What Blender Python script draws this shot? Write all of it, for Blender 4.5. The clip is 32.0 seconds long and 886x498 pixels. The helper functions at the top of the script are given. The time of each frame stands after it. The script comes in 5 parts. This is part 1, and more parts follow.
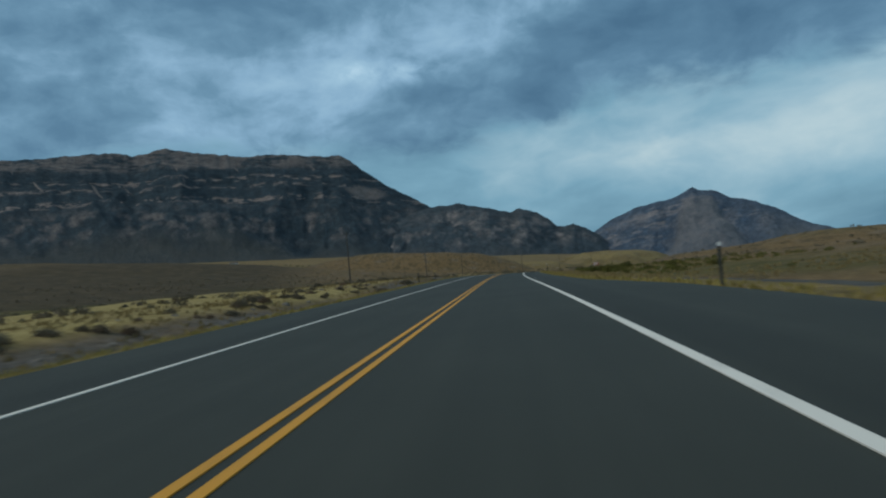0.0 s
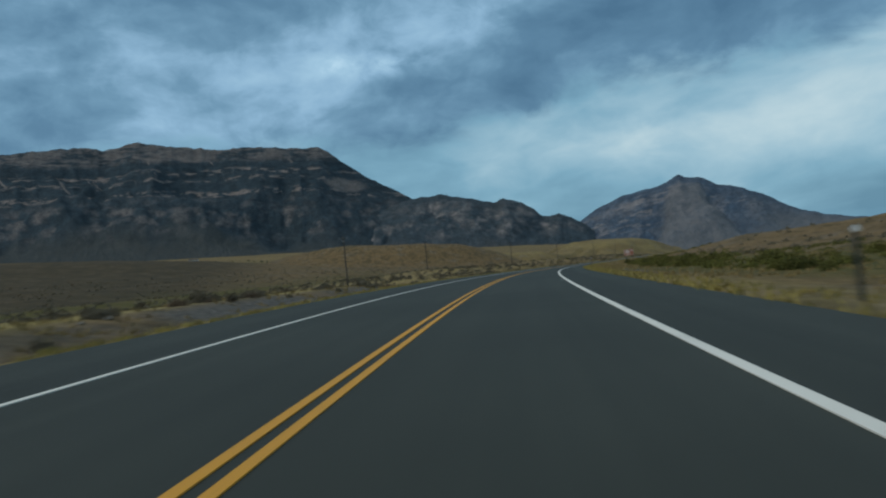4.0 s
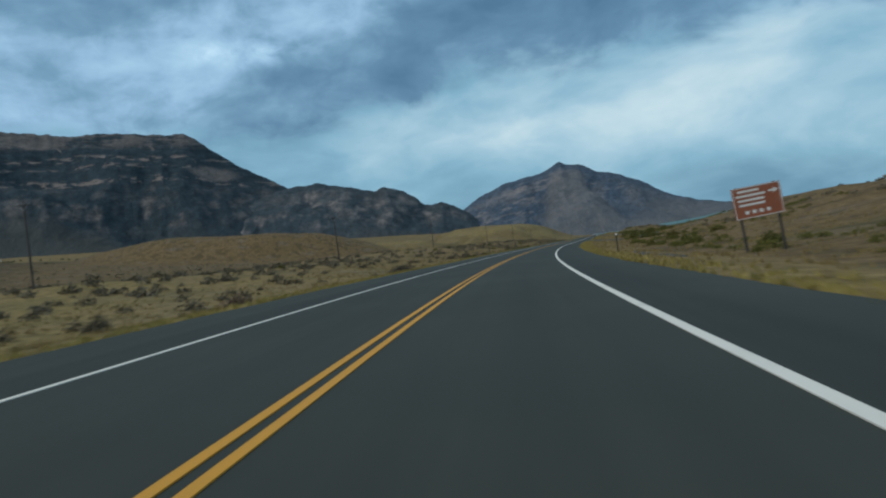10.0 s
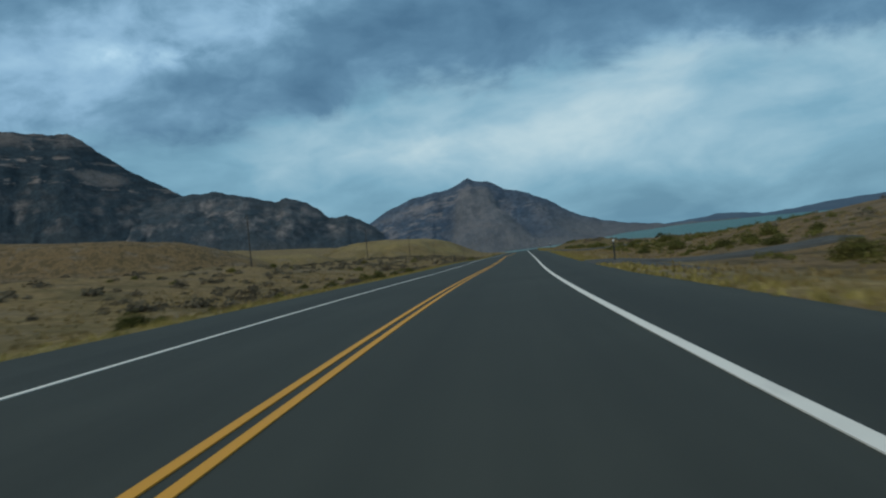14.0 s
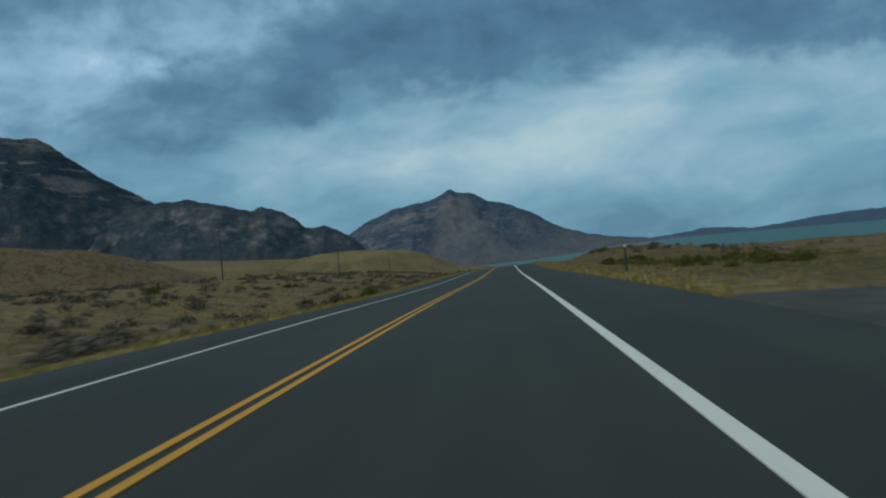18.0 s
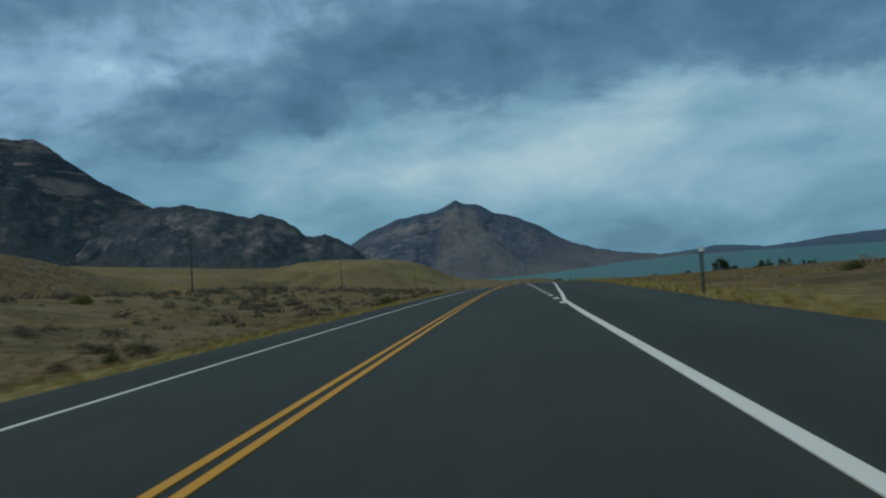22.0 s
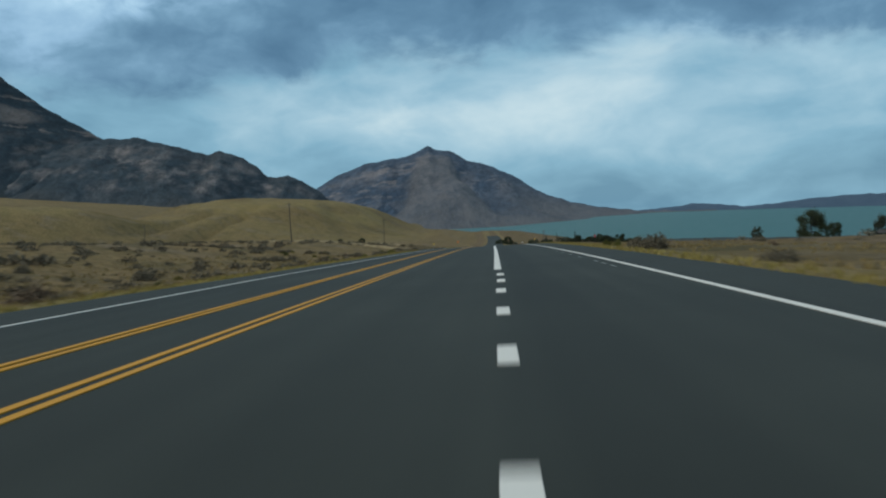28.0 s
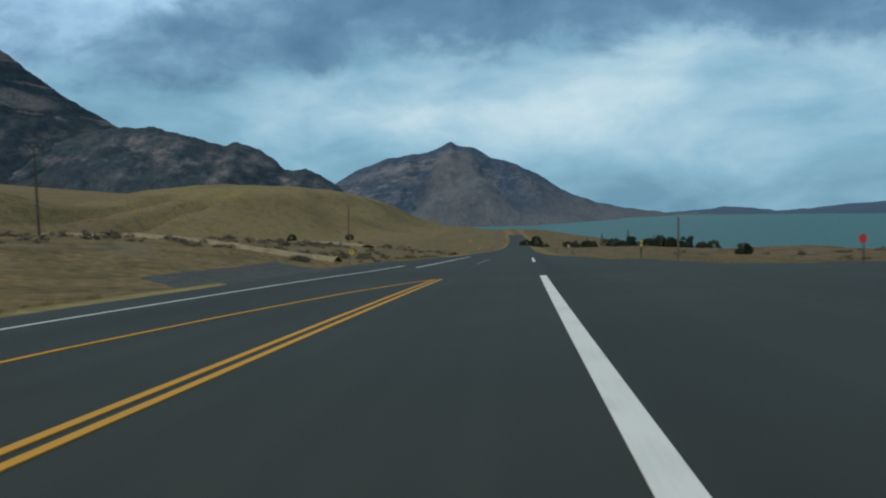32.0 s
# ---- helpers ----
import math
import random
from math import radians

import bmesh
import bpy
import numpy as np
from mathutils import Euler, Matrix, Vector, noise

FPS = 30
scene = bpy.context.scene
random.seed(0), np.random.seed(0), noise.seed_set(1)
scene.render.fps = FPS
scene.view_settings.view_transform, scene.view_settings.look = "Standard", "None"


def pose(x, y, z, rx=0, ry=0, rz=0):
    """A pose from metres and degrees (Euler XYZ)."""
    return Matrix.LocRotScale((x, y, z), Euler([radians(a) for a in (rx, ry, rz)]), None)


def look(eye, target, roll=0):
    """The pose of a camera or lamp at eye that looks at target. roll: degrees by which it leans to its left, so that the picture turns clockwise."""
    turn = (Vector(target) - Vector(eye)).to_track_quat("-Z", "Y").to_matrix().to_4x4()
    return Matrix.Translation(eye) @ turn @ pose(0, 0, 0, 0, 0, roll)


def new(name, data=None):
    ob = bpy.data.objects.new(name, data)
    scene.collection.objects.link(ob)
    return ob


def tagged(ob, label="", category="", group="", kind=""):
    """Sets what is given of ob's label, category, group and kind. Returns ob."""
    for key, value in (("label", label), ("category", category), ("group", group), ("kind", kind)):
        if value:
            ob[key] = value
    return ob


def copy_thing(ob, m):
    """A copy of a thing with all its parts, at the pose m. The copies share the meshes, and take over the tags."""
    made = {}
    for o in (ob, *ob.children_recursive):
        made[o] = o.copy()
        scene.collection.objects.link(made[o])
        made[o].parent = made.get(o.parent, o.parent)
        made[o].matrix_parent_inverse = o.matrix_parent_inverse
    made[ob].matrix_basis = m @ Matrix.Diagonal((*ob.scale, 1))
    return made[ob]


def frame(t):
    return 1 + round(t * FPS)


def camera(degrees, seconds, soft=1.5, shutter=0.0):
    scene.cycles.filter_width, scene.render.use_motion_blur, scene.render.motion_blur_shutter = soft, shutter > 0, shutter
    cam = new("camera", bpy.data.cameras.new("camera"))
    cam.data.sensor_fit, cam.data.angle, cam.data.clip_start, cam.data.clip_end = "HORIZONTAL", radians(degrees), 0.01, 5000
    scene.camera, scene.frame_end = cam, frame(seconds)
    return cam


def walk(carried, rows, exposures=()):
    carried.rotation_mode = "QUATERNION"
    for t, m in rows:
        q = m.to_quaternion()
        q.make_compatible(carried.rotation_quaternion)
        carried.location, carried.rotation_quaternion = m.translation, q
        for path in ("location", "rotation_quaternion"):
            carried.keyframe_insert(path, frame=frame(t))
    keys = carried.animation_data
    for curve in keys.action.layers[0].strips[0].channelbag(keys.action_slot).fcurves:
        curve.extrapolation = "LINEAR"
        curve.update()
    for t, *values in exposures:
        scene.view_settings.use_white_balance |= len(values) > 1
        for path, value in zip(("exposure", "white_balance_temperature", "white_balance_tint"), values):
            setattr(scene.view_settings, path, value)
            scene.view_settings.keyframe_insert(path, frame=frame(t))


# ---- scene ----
# ------------------------------------------------------------------ camera
cam = camera(61.04, 32.0, soft=2.15, shutter=0.45)
# seconds, x, y, z, then the turn in degrees
PATH = [
    (0.0, 1.9, 0.08, 1.12, 91.34, 4.91, 7.33),
    (0.5, 1.36, 12.87, 1.06, 91.36, 4.82, 7.62),
    (1.0, 0.76, 25.67, 0.98, 91.15, 4.92, 7.87),
    (1.5, 0.12, 38.46, 0.88, 90.67, 4.71, 7.97),
    (2.0, -0.53, 51.24, 0.77, 90.9, 4.8, 7.99),
    (2.5, -1.1, 64.02, 0.66, 90.89, 5.0, 7.65),
    (4.5, -2.45, 115.14, 0.23, 90.58, 6.36, 5.44),
    (5.0, -2.48, 127.92, 0.07, 90.04, 6.65, 4.42),
    (5.5, -2.32, 140.7, -0.14, 88.65, 6.1, 3.22),
    (6.0, -1.95, 153.47, -0.39, 89.49, 6.53, 2.61),
    (6.5, -1.36, 166.24, -0.67, 89.28, 6.92, 1.76),
    (7.0, -0.58, 178.99, -0.96, 89.42, 6.98, 1.18),
    (7.5, 0.34, 191.73, -1.27, 89.18, 6.62, 0.44),
    (8.0, 1.37, 204.46, -1.58, 89.11, 6.71, -0.41),
    (8.5, 2.54, 217.19, -1.9, 88.95, 6.83, -1.17),
    (9.0, 3.83, 229.9, -2.2, 89.05, 6.82, -1.63),
    (9.5, 5.25, 242.59, -2.49, 88.91, 6.85, -2.07),
    (10.0, 6.8, 255.28, -2.78, 89.01, 7.04, -2.67),
    (10.5, 8.51, 267.94, -3.07, 89.28, 7.18, -3.24),
    (11.0, 10.34, 280.59, -3.37, 89.32, 6.96, -3.94),
    (11.5, 12.31, 293.21, -3.68, 89.48, 6.59, -4.87),
    (12.0, 14.48, 305.81, -3.99, 89.74, 6.26, -5.84),
    (12.5, 16.91, 318.35, -4.29, 89.27, 6.24, -6.97),
    (13.0, 19.55, 330.86, -4.57, 89.16, 5.71, -7.94),
    (13.5, 22.41, 343.31, -4.83, 88.64, 5.47, -8.96),
    (14.0, 25.44, 355.72, -5.09, 89.42, 5.72, -9.74),
    (14.5, 28.63, 368.09, -5.35, 89.78, 6.39, -10.27),
    (15.0, 31.97, 380.41, -5.61, 90.0, 5.85, -10.63),
    (15.5, 35.45, 392.71, -5.88, 90.17, 5.62, -10.99),
    (17.5, 49.57, 441.93, -6.75, 90.38, 5.43, -11.16),
    (18.0, 53.06, 454.24, -6.93, 90.24, 5.15, -11.04),
    (18.5, 56.51, 466.56, -7.13, 90.28, 4.72, -10.76),
    (19.0, 59.97, 478.89, -7.38, 89.97, 3.91, -10.61),
    (19.5, 63.43, 491.21, -7.68, 90.17, 4.16, -10.49),
    (20.0, 66.9, 503.53, -7.99, 90.13, 3.97, -10.5),
    (20.5, 70.36, 515.85, -8.27, 90.09, 4.34, -10.57),
    (21.0, 73.78, 528.18, -8.52, 90.26, 4.36, -10.6),
    (21.5, 77.25, 540.5, -8.73, 90.29, 3.98, -10.57),
    (22.0, 80.74, 552.81, -8.92, 91.23, 3.95, -10.6),
    (22.5, 84.21, 565.13, -9.12, 88.09, 2.83, -11.2),
    (23.0, 87.71, 577.45, -9.34, 88.82, 1.04, -11.6),
    (23.5, 91.31, 589.73, -9.6, 90.02, 1.31, -11.37),
    (24.0, 94.95, 602.0, -9.88, 89.39, 1.04, -11.55),
    (24.5, 98.59, 614.27, -10.19, 88.41, 1.3, -11.63),
    (25.0, 102.23, 626.54, -10.53, 88.63, 1.21, -11.92),
    (25.5, 105.87, 638.81, -10.89, 88.55, 0.96, -12.24),
    (26.0, 109.57, 651.06, -11.27, 88.45, 0.32, -12.51),
    (26.5, 113.41, 663.27, -11.66, 87.3, 0.93, -12.88),
    (28.5, 129.06, 712.03, -13.19, 87.26, 1.79, -12.64),
    (29.0, 132.79, 724.28, -13.57, 86.42, 1.35, -12.17),
    (30.0, 139.93, 748.87, -14.42, 87.25, 1.36, -11.31),
    (31.0, 146.8, 773.54, -15.38, 87.42, 0.82, -10.94),
    (32.0, 153.74, 798.17, -16.42, 87.16, 0.51, -10.95),
]
# seconds, stops, white balance in kelvin, tint
EXPOSURES = [(0, 0.0, 6420, 6), (2, 0.06, 6420, 6), (5, 0.16, 6420, 7), (6, 0.28, 6460, 8), (9, 0.28, 6460, 8), (12, 0.25, 6460, 7), (15, 0.02, 6350, 5),
             (18, -0.1, 6230, 3), (22, -0.14, 6210, 3), (24, -0.02, 6300, 4), (26, 0.12, 6420, 6), (29, 0.28, 6540, 8), (32, 0.28, 6500, 8)]
walk(cam, [(r[0], pose(*r[1:])) for r in PATH], EXPOSURES)

# ------------------------------------------------------------------ world
SUN_AZ, SUN_EL = radians(-120), radians(38)
world = bpy.data.worlds.new("overcast_evening")
scene.world = world
world.use_nodes = True


class Tree:
    """Short helper for node trees."""

    def __init__(self, nt):
        self.nt = nt
        nt.nodes.clear()

    def n(self, kind, **props):
        node = self.nt.nodes.new(kind)
        if "data_type" in props:
            node.data_type = props["data_type"]
        if "operation" in props:
            node.operation = props["operation"]
        if "use_clamp" in props:
            node.use_clamp = props["use_clamp"]
        if "blend_type" in props:
            node.blend_type = props["blend_type"]
        if "rotation_type" in props:
            node.rotation_type = props["rotation_type"]
        if "sky_type" in props:
            node.sky_type = props["sky_type"]
        if "sun_disc" in props:
            node.sun_disc = props["sun_disc"]
        if "uv_map" in props:
            node.uv_map = props["uv_map"]
        if "attribute_name" in props:
            node.attribute_name = props["attribute_name"]
        if "feature" in props:
            node.feature = props["feature"]
        return node

    def link(self, a, b):
        self.nt.links.new(a, b)

    def math(self, op, a, b=None, clamp=False):
        node = self.n("ShaderNodeMath", operation=op, use_clamp=clamp)
        for i, v in enumerate((a, b)):
            if v is None:
                continue
            if isinstance(v, (int, float)):
                node.inputs[i].default_value = v
            else:
                self.link(v, node.inputs[i])
        return node.outputs[0]

    def noise(self, vec, scale, detail=4.0, rough=0.55, distort=0.0):
        node = self.n("ShaderNodeTexNoise")
        node.inputs["Scale"].default_value = scale
        node.inputs["Detail"].default_value = detail
        node.inputs["Roughness"].default_value = rough
        node.inputs["Distortion"].default_value = distort
        if vec is not None:
            self.link(vec, node.inputs["Vector"])
        return node.outputs[0]

    def ramp(self, fac, stops, smooth=False):
        node = self.n("ShaderNodeValToRGB")
        cr = node.color_ramp
        cr.interpolation = "EASE" if smooth else "LINEAR"
        while len(cr.elements) < len(stops):
            cr.elements.new(0.5)
        for e, (p, c) in zip(cr.elements, stops):
            e.position = p
            e.color = (c, c, c, 1) if isinstance(c, (int, float)) else (*c, 1)
        self.link(fac, node.inputs[0])
        return node.outputs[0]

    def mix(self, fac, a, b, mode="MIX"):
        node = self.n("ShaderNodeMix", data_type="RGBA", blend_type=mode)
        for sock, v in ((node.inputs[0], fac), (node.inputs[6], a), (node.inputs[7], b)):
            if isinstance(v, (int, float)):
                sock.default_value = v
            elif isinstance(v, tuple):
                sock.default_value = (*v, 1)
            else:
                self.link(v, sock)
        return node.outputs[2]

    def scaled(self, vec, s):
        node = self.n("ShaderNodeVectorMath", operation="MULTIPLY")
        self.link(vec, node.inputs[0])
        node.inputs[1].default_value = s
        return node.outputs[0]


def sky_nodes():
    t = Tree(world.node_tree)
    tc = t.n("ShaderNodeTexCoord")
    sep = t.n("ShaderNodeSeparateXYZ")
    t.link(tc.outputs["Generated"], sep.inputs[0])
    x, y, z = sep.outputs
    az = t.math("ARCTAN2", t.math("MULTIPLY", x, -1.0), y)          # radians, left positive
    el = t.math("ARCSINE", z)
    uv = t.n("ShaderNodeCombineXYZ")
    t.link(az, uv.inputs[0])
    t.link(t.math("MULTIPLY", el, 1.9), uv.inputs[1])
    p = uv.outputs[0]
    side = t.math("ADD", t.math("MULTIPLY", az, 0.5), 0.5, clamp=True)   # 0 at 57 degrees right, 1 at 57 left
    # the deck seen in perspective: cells shrink and flatten towards the horizon
    zz = t.math("ADD", t.math("MAXIMUM", z, 0.0), 0.20)
    deck = t.n("ShaderNodeCombineXYZ")
    t.link(t.math("DIVIDE", x, zz), deck.inputs[0])
    t.link(t.math("DIVIDE", y, zz), deck.inputs[1])
    deck = deck.outputs[0]
    # domain warp gives the puffs their curled borders
    warp = t.n("ShaderNodeTexNoise")
    warp.inputs["Scale"].default_value, warp.inputs["Detail"].default_value = 5.0, 3.0
    t.link(p, warp.inputs["Vector"])
    bent = t.n("ShaderNodeVectorMath", operation="MULTIPLY_ADD")
    t.link(warp.outputs["Color"], bent.inputs[0])
    bent.inputs[1].default_value = (0.12, 0.10, 0.0)
    t.link(p, bent.inputs[2])
    bent = bent.outputs[0]
    big = t.noise(t.scaled(bent, (0.75, 0.9, 1.0)), 3.4, 3.0, 0.5, 0.1)
    deck_noise = t.noise(deck, 3.2, 6.0, 0.55, 0.25)
    puff = t.noise(t.scaled(bent, (1.05, 0.85, 1.0)), 7.5, 8.0, 0.57, 0.0)
    mid = t.math("ADD", t.math("MULTIPLY", deck_noise, 0.18), t.math("MULTIPLY", puff, 0.82))
    fine = t.noise(t.scaled(bent, (1.0, 0.8, 1.0)), 20.0, 5.0, 0.55, 0.0)
    # the lower edge of the dark cloud deck, in radians of height
    edge = t.math("MULTIPLY", t.ramp(side, [(0.12, 0.63), (0.30, 0.69), (0.44, 0.71), (0.50, 0.60), (0.62, 0.53), (0.70, 0.52), (0.80, 0.56)], True), 0.29)
    wob = t.math("MULTIPLY", t.math("SUBTRACT", t.math("ADD", t.math("MULTIPLY", mid, 0.6), t.math("MULTIPLY", big, 0.4)), 0.5), 0.24)
    over = t.math("SUBTRACT", t.math("ADD", el, wob), edge)
    bank = t.ramp(t.math("ADD", t.math("MULTIPLY", over, 24.0), 0.45, clamp=True), [(0.0, 0.0), (1.0, 1.0)], True)
    dens = t.math("ADD", t.math("MULTIPLY", big, 0.46), t.math("MULTIPLY", mid, 0.45))
    dens = t.math("ADD", t.math("ADD", dens, 0.022), t.math("MULTIPLY", fine, 0.09))

    def spot(a0, e0, wide, tall):
        """1 inside a soft oval of the sky, 0 outside."""
        du = t.math("DIVIDE", t.math("SUBTRACT", az, radians(a0)), radians(wide))
        dv = t.math("DIVIDE", t.math("SUBTRACT", el, radians(e0)), radians(tall))
        q = t.math("ADD", t.math("MULTIPLY", du, du), t.math("MULTIPLY", dv, dv))
        return t.math("POWER", 2.718, t.math("MULTIPLY", q, -1.0))

    # thinner cloud to the upper left, a break with a bright rim, a heavy mass to the upper right
    dens = t.math("SUBTRACT", dens, t.math("MULTIPLY", spot(24, 19, 15, 5.0), 0.03))
    tear = t.math("SUBTRACT", 0.60, t.math("ADD", t.math("MULTIPLY", puff, 0.5), t.math("MULTIPLY", fine, 0.5)), clamp=True)
    dens = t.math("SUBTRACT", dens, t.math("MULTIPLY", t.math("MULTIPLY", spot(9.4, 14.9, 3.4, 0.75), tear), 0.62))
    dens = t.math("SUBTRACT", dens, t.math("MULTIPLY", spot(28.5, 11.5, 4.0, 0.6), 0.05))
    dens = t.math("ADD", dens, t.math("MULTIPLY", spot(-38, 19, 13, 5.0), 0.10))
    dens = t.math("ADD", dens, t.math("MULTIPLY", spot(9, 12.6, 7, 1.2), 0.05))
    dens = t.math("ADD", dens, t.math("MULTIPLY", spot(-18, 16, 15, 3.6), 0.09))
    dens = t.math("ADD", dens, t.math("MULTIPLY", spot(5, 17, 8, 3.0), -0.06))
    dens = t.math("ADD", dens, t.math("MULTIPLY", spot(15, 11.3, 11, 1.9), 0.025))
    dens = t.math("SUBTRACT", dens, t.math("MULTIPLY", spot(12, 12, 9, 2.2), 0.05))
    dark = t.ramp(dens, [(0.29, (0.62, 0.76, 0.84)), (0.36, (0.41, 0.57, 0.685)), (0.43, (0.30, 0.45, 0.58)), (0.49, (0.18, 0.305, 0.41)), (0.55, (0.122, 0.225, 0.32)), (0.64, (0.082, 0.165, 0.25)), (0.80, (0.055, 0.12, 0.19))])
    streak_uv = t.n("ShaderNodeVectorRotate", rotation_type="Z_AXIS")
    streak_uv.inputs["Angle"].default_value = 0.26
    t.link(bent, streak_uv.inputs[0])
    streak = t.noise(t.scaled(streak_uv.outputs[0], (0.8, 0.95, 1.0)), 5.5, 7.0, 0.52, 0.1)
    lum = t.math("ADD", t.math("SUBTRACT", t.math("MULTIPLY", streak, 0.86), 0.055), t.math("MULTIPLY", t.math("SUBTRACT", puff, 0.5), 0.22))
    lum = t.math("ADD", lum, t.math("MULTIPLY", spot(-24, 8.2, 22, 3.4), 0.24))
    lum = t.math("ADD", lum, t.math("MULTIPLY", spot(34, 11.6, 7, 0.9), 0.14))
    lum = t.math("ADD", lum, t.math("MULTIPLY", t.math("MULTIPLY", spot(-11, 7.4, 9, 1.9), streak), 0.34))
    lum = t.math("SUBTRACT", lum, t.math("MULTIPLY", spot(-34, 1.5, 16, 2.6), 0.10))
    veil = t.ramp(lum, [(0.22, (0.135, 0.26, 0.345)), (0.40, (0.225, 0.385, 0.475)), (0.55, (0.365, 0.505, 0.570)), (0.74, (0.60, 0.675, 0.675))])
    cloud = t.mix(bank, veil, dark)
    sky = t.n("ShaderNodeTexSky", sky_type="NISHITA", sun_disc=False)
    sky.sun_elevation, sky.sun_rotation = SUN_EL, SUN_AZ
    gap = t.mix(1.0, sky.outputs[0], (0.06, 0.06, 0.06), "MULTIPLY")
    col = t.mix(0.92, gap, cloud)
    col = t.mix(1.0, col, (0.89, 0.98, 1.06), "MULTIPLY")
    # overhead the deck is even
    back = t.ramp(z, [(0.40, 0.0), (0.70, 1.0)], True)
    col = t.mix(back, col, (0.33, 0.42, 0.50))
    bg = t.n("ShaderNodeBackground")
    bg.inputs[1].default_value = 1.0
    t.link(col, bg.inputs[0])
    out = t.n("ShaderNodeOutputWorld")
    t.link(bg.outputs[0], out.inputs[0])


sky_nodes()
sun = new("sun", bpy.data.lights.new("sun", "SUN"))
sun.data.energy, sun.data.angle, sun.data.color = 1.0, radians(25), (1.0, 0.95, 0.87)
sun.matrix_world = look((0, 0, 50), (math.sin(SUN_AZ) * -50 * math.cos(SUN_EL), -math.cos(SUN_AZ) * 50 * math.cos(SUN_EL), 50 - 50 * math.sin(SUN_EL)))


# ------------------------------------------------------------------ materials
def material(name, rough=0.9, spec=0.3):
    m = bpy.data.materials.new(name)
    m.use_nodes = True
    t = Tree(m.node_tree)
    b = t.n("ShaderNodeBsdfPrincipled")
    b.inputs["Roughness"].default_value = rough
    b.inputs["Specular IOR Level"].default_value = spec
    o = t.n("ShaderNodeOutputMaterial")
    t.link(b.outputs[0], o.inputs[0])
    return m, t, b


def pos_of(t):
    g = t.n("ShaderNodeNewGeometry")
    return g.outputs["Position"]


def bump(t, b, height, strength, dist):
    n = t.n("ShaderNodeBump")
    n.inputs["Strength"].default_value = strength
    n.inputs["Distance"].default_value = dist
    t.link(height, n.inputs["Height"])
    t.link(n.outputs[0], b.inputs["Normal"])


def mottled(name, stops, scale=3.0, rough=0.85, fine=30.0, bumpy=0.3, dist=0.01, spec=0.3, metal=0.0):
    """A surface of two scales of noise between the given colours."""
    m, t, b = material(name, rough, spec)
    b.inputs["Metallic"].default_value = metal
    p = pos_of(t)
    f = t.math("ADD", t.math("MULTIPLY", t.noise(p, scale), 0.65), t.math("MULTIPLY", t.noise(p, fine), 0.35))
    t.link(t.ramp(f, stops), b.inputs["Base Color"])
    bump(t, b, t.noise(p, fine * 1.5), bumpy, dist)
    return m


def asphalt_material():
    m, t, b = material("asphalt", 0.80, 0.30)
    p = pos_of(t)
    big = t.noise(p, 0.16, 4.0, 0.6)
    stone = t.noise(p, 90.0, 2.0, 0.7)
    uv = t.n("ShaderNodeUVMap", uv_map="road")
    sep = t.n("ShaderNodeSeparateXYZ")
    t.link(uv.outputs[0], sep.inputs[0])
    # long streaks along the lanes: worn wheel tracks and oil
    st = t.n("ShaderNodeCombineXYZ")
    t.link(t.math("MULTIPLY", sep.outputs[0], 1.6), st.inputs[0])
    t.link(t.math("MULTIPLY", sep.outputs[1], 0.02), st.inputs[1])
    streak = t.noise(st.outputs[0], 1.0, 4.0, 0.6)
    f = t.math("ADD", t.math("MULTIPLY", big, 0.4), t.math("MULTIPLY", streak, 0.35))
    f = t.math("ADD", f, t.math("MULTIPLY", stone, 0.25))
    # the seam between lane and shoulder is darker
    off = t.math("ABSOLUTE", t.math("SUBTRACT", t.math("ABSOLUTE", sep.outputs[0]), 4.35))
    f = t.math("SUBTRACT", f, t.ramp(off, [(0.30, 0.12), (0.80, 0.0)]))
    t.link(t.ramp(f, [(0.3, (0.025, 0.0272, 0.0205)), (0.5, (0.0365, 0.0393, 0.0298)), (0.72, (0.056, 0.0585, 0.045))]), b.inputs["Base Color"])
    bump(t, b, stone, 0.5, 0.006)
    return m


def paint_material(name, light, worn):
    m, t, b = material(name, 0.7, 0.35)
    p = pos_of(t)
    f = t.math("ADD", t.math("MULTIPLY", t.noise(p, 1.2, 5.0, 0.65), 0.5), t.math("MULTIPLY", t.noise(p, 26.0, 3.0, 0.7), 0.5))
    t.link(t.ramp(f, [(0.33, worn), (0.46, light), (0.75, light)]), b.inputs["Base Color"])
    bump(t, b, t.noise(p, 80.0), 0.3, 0.004)
    return m


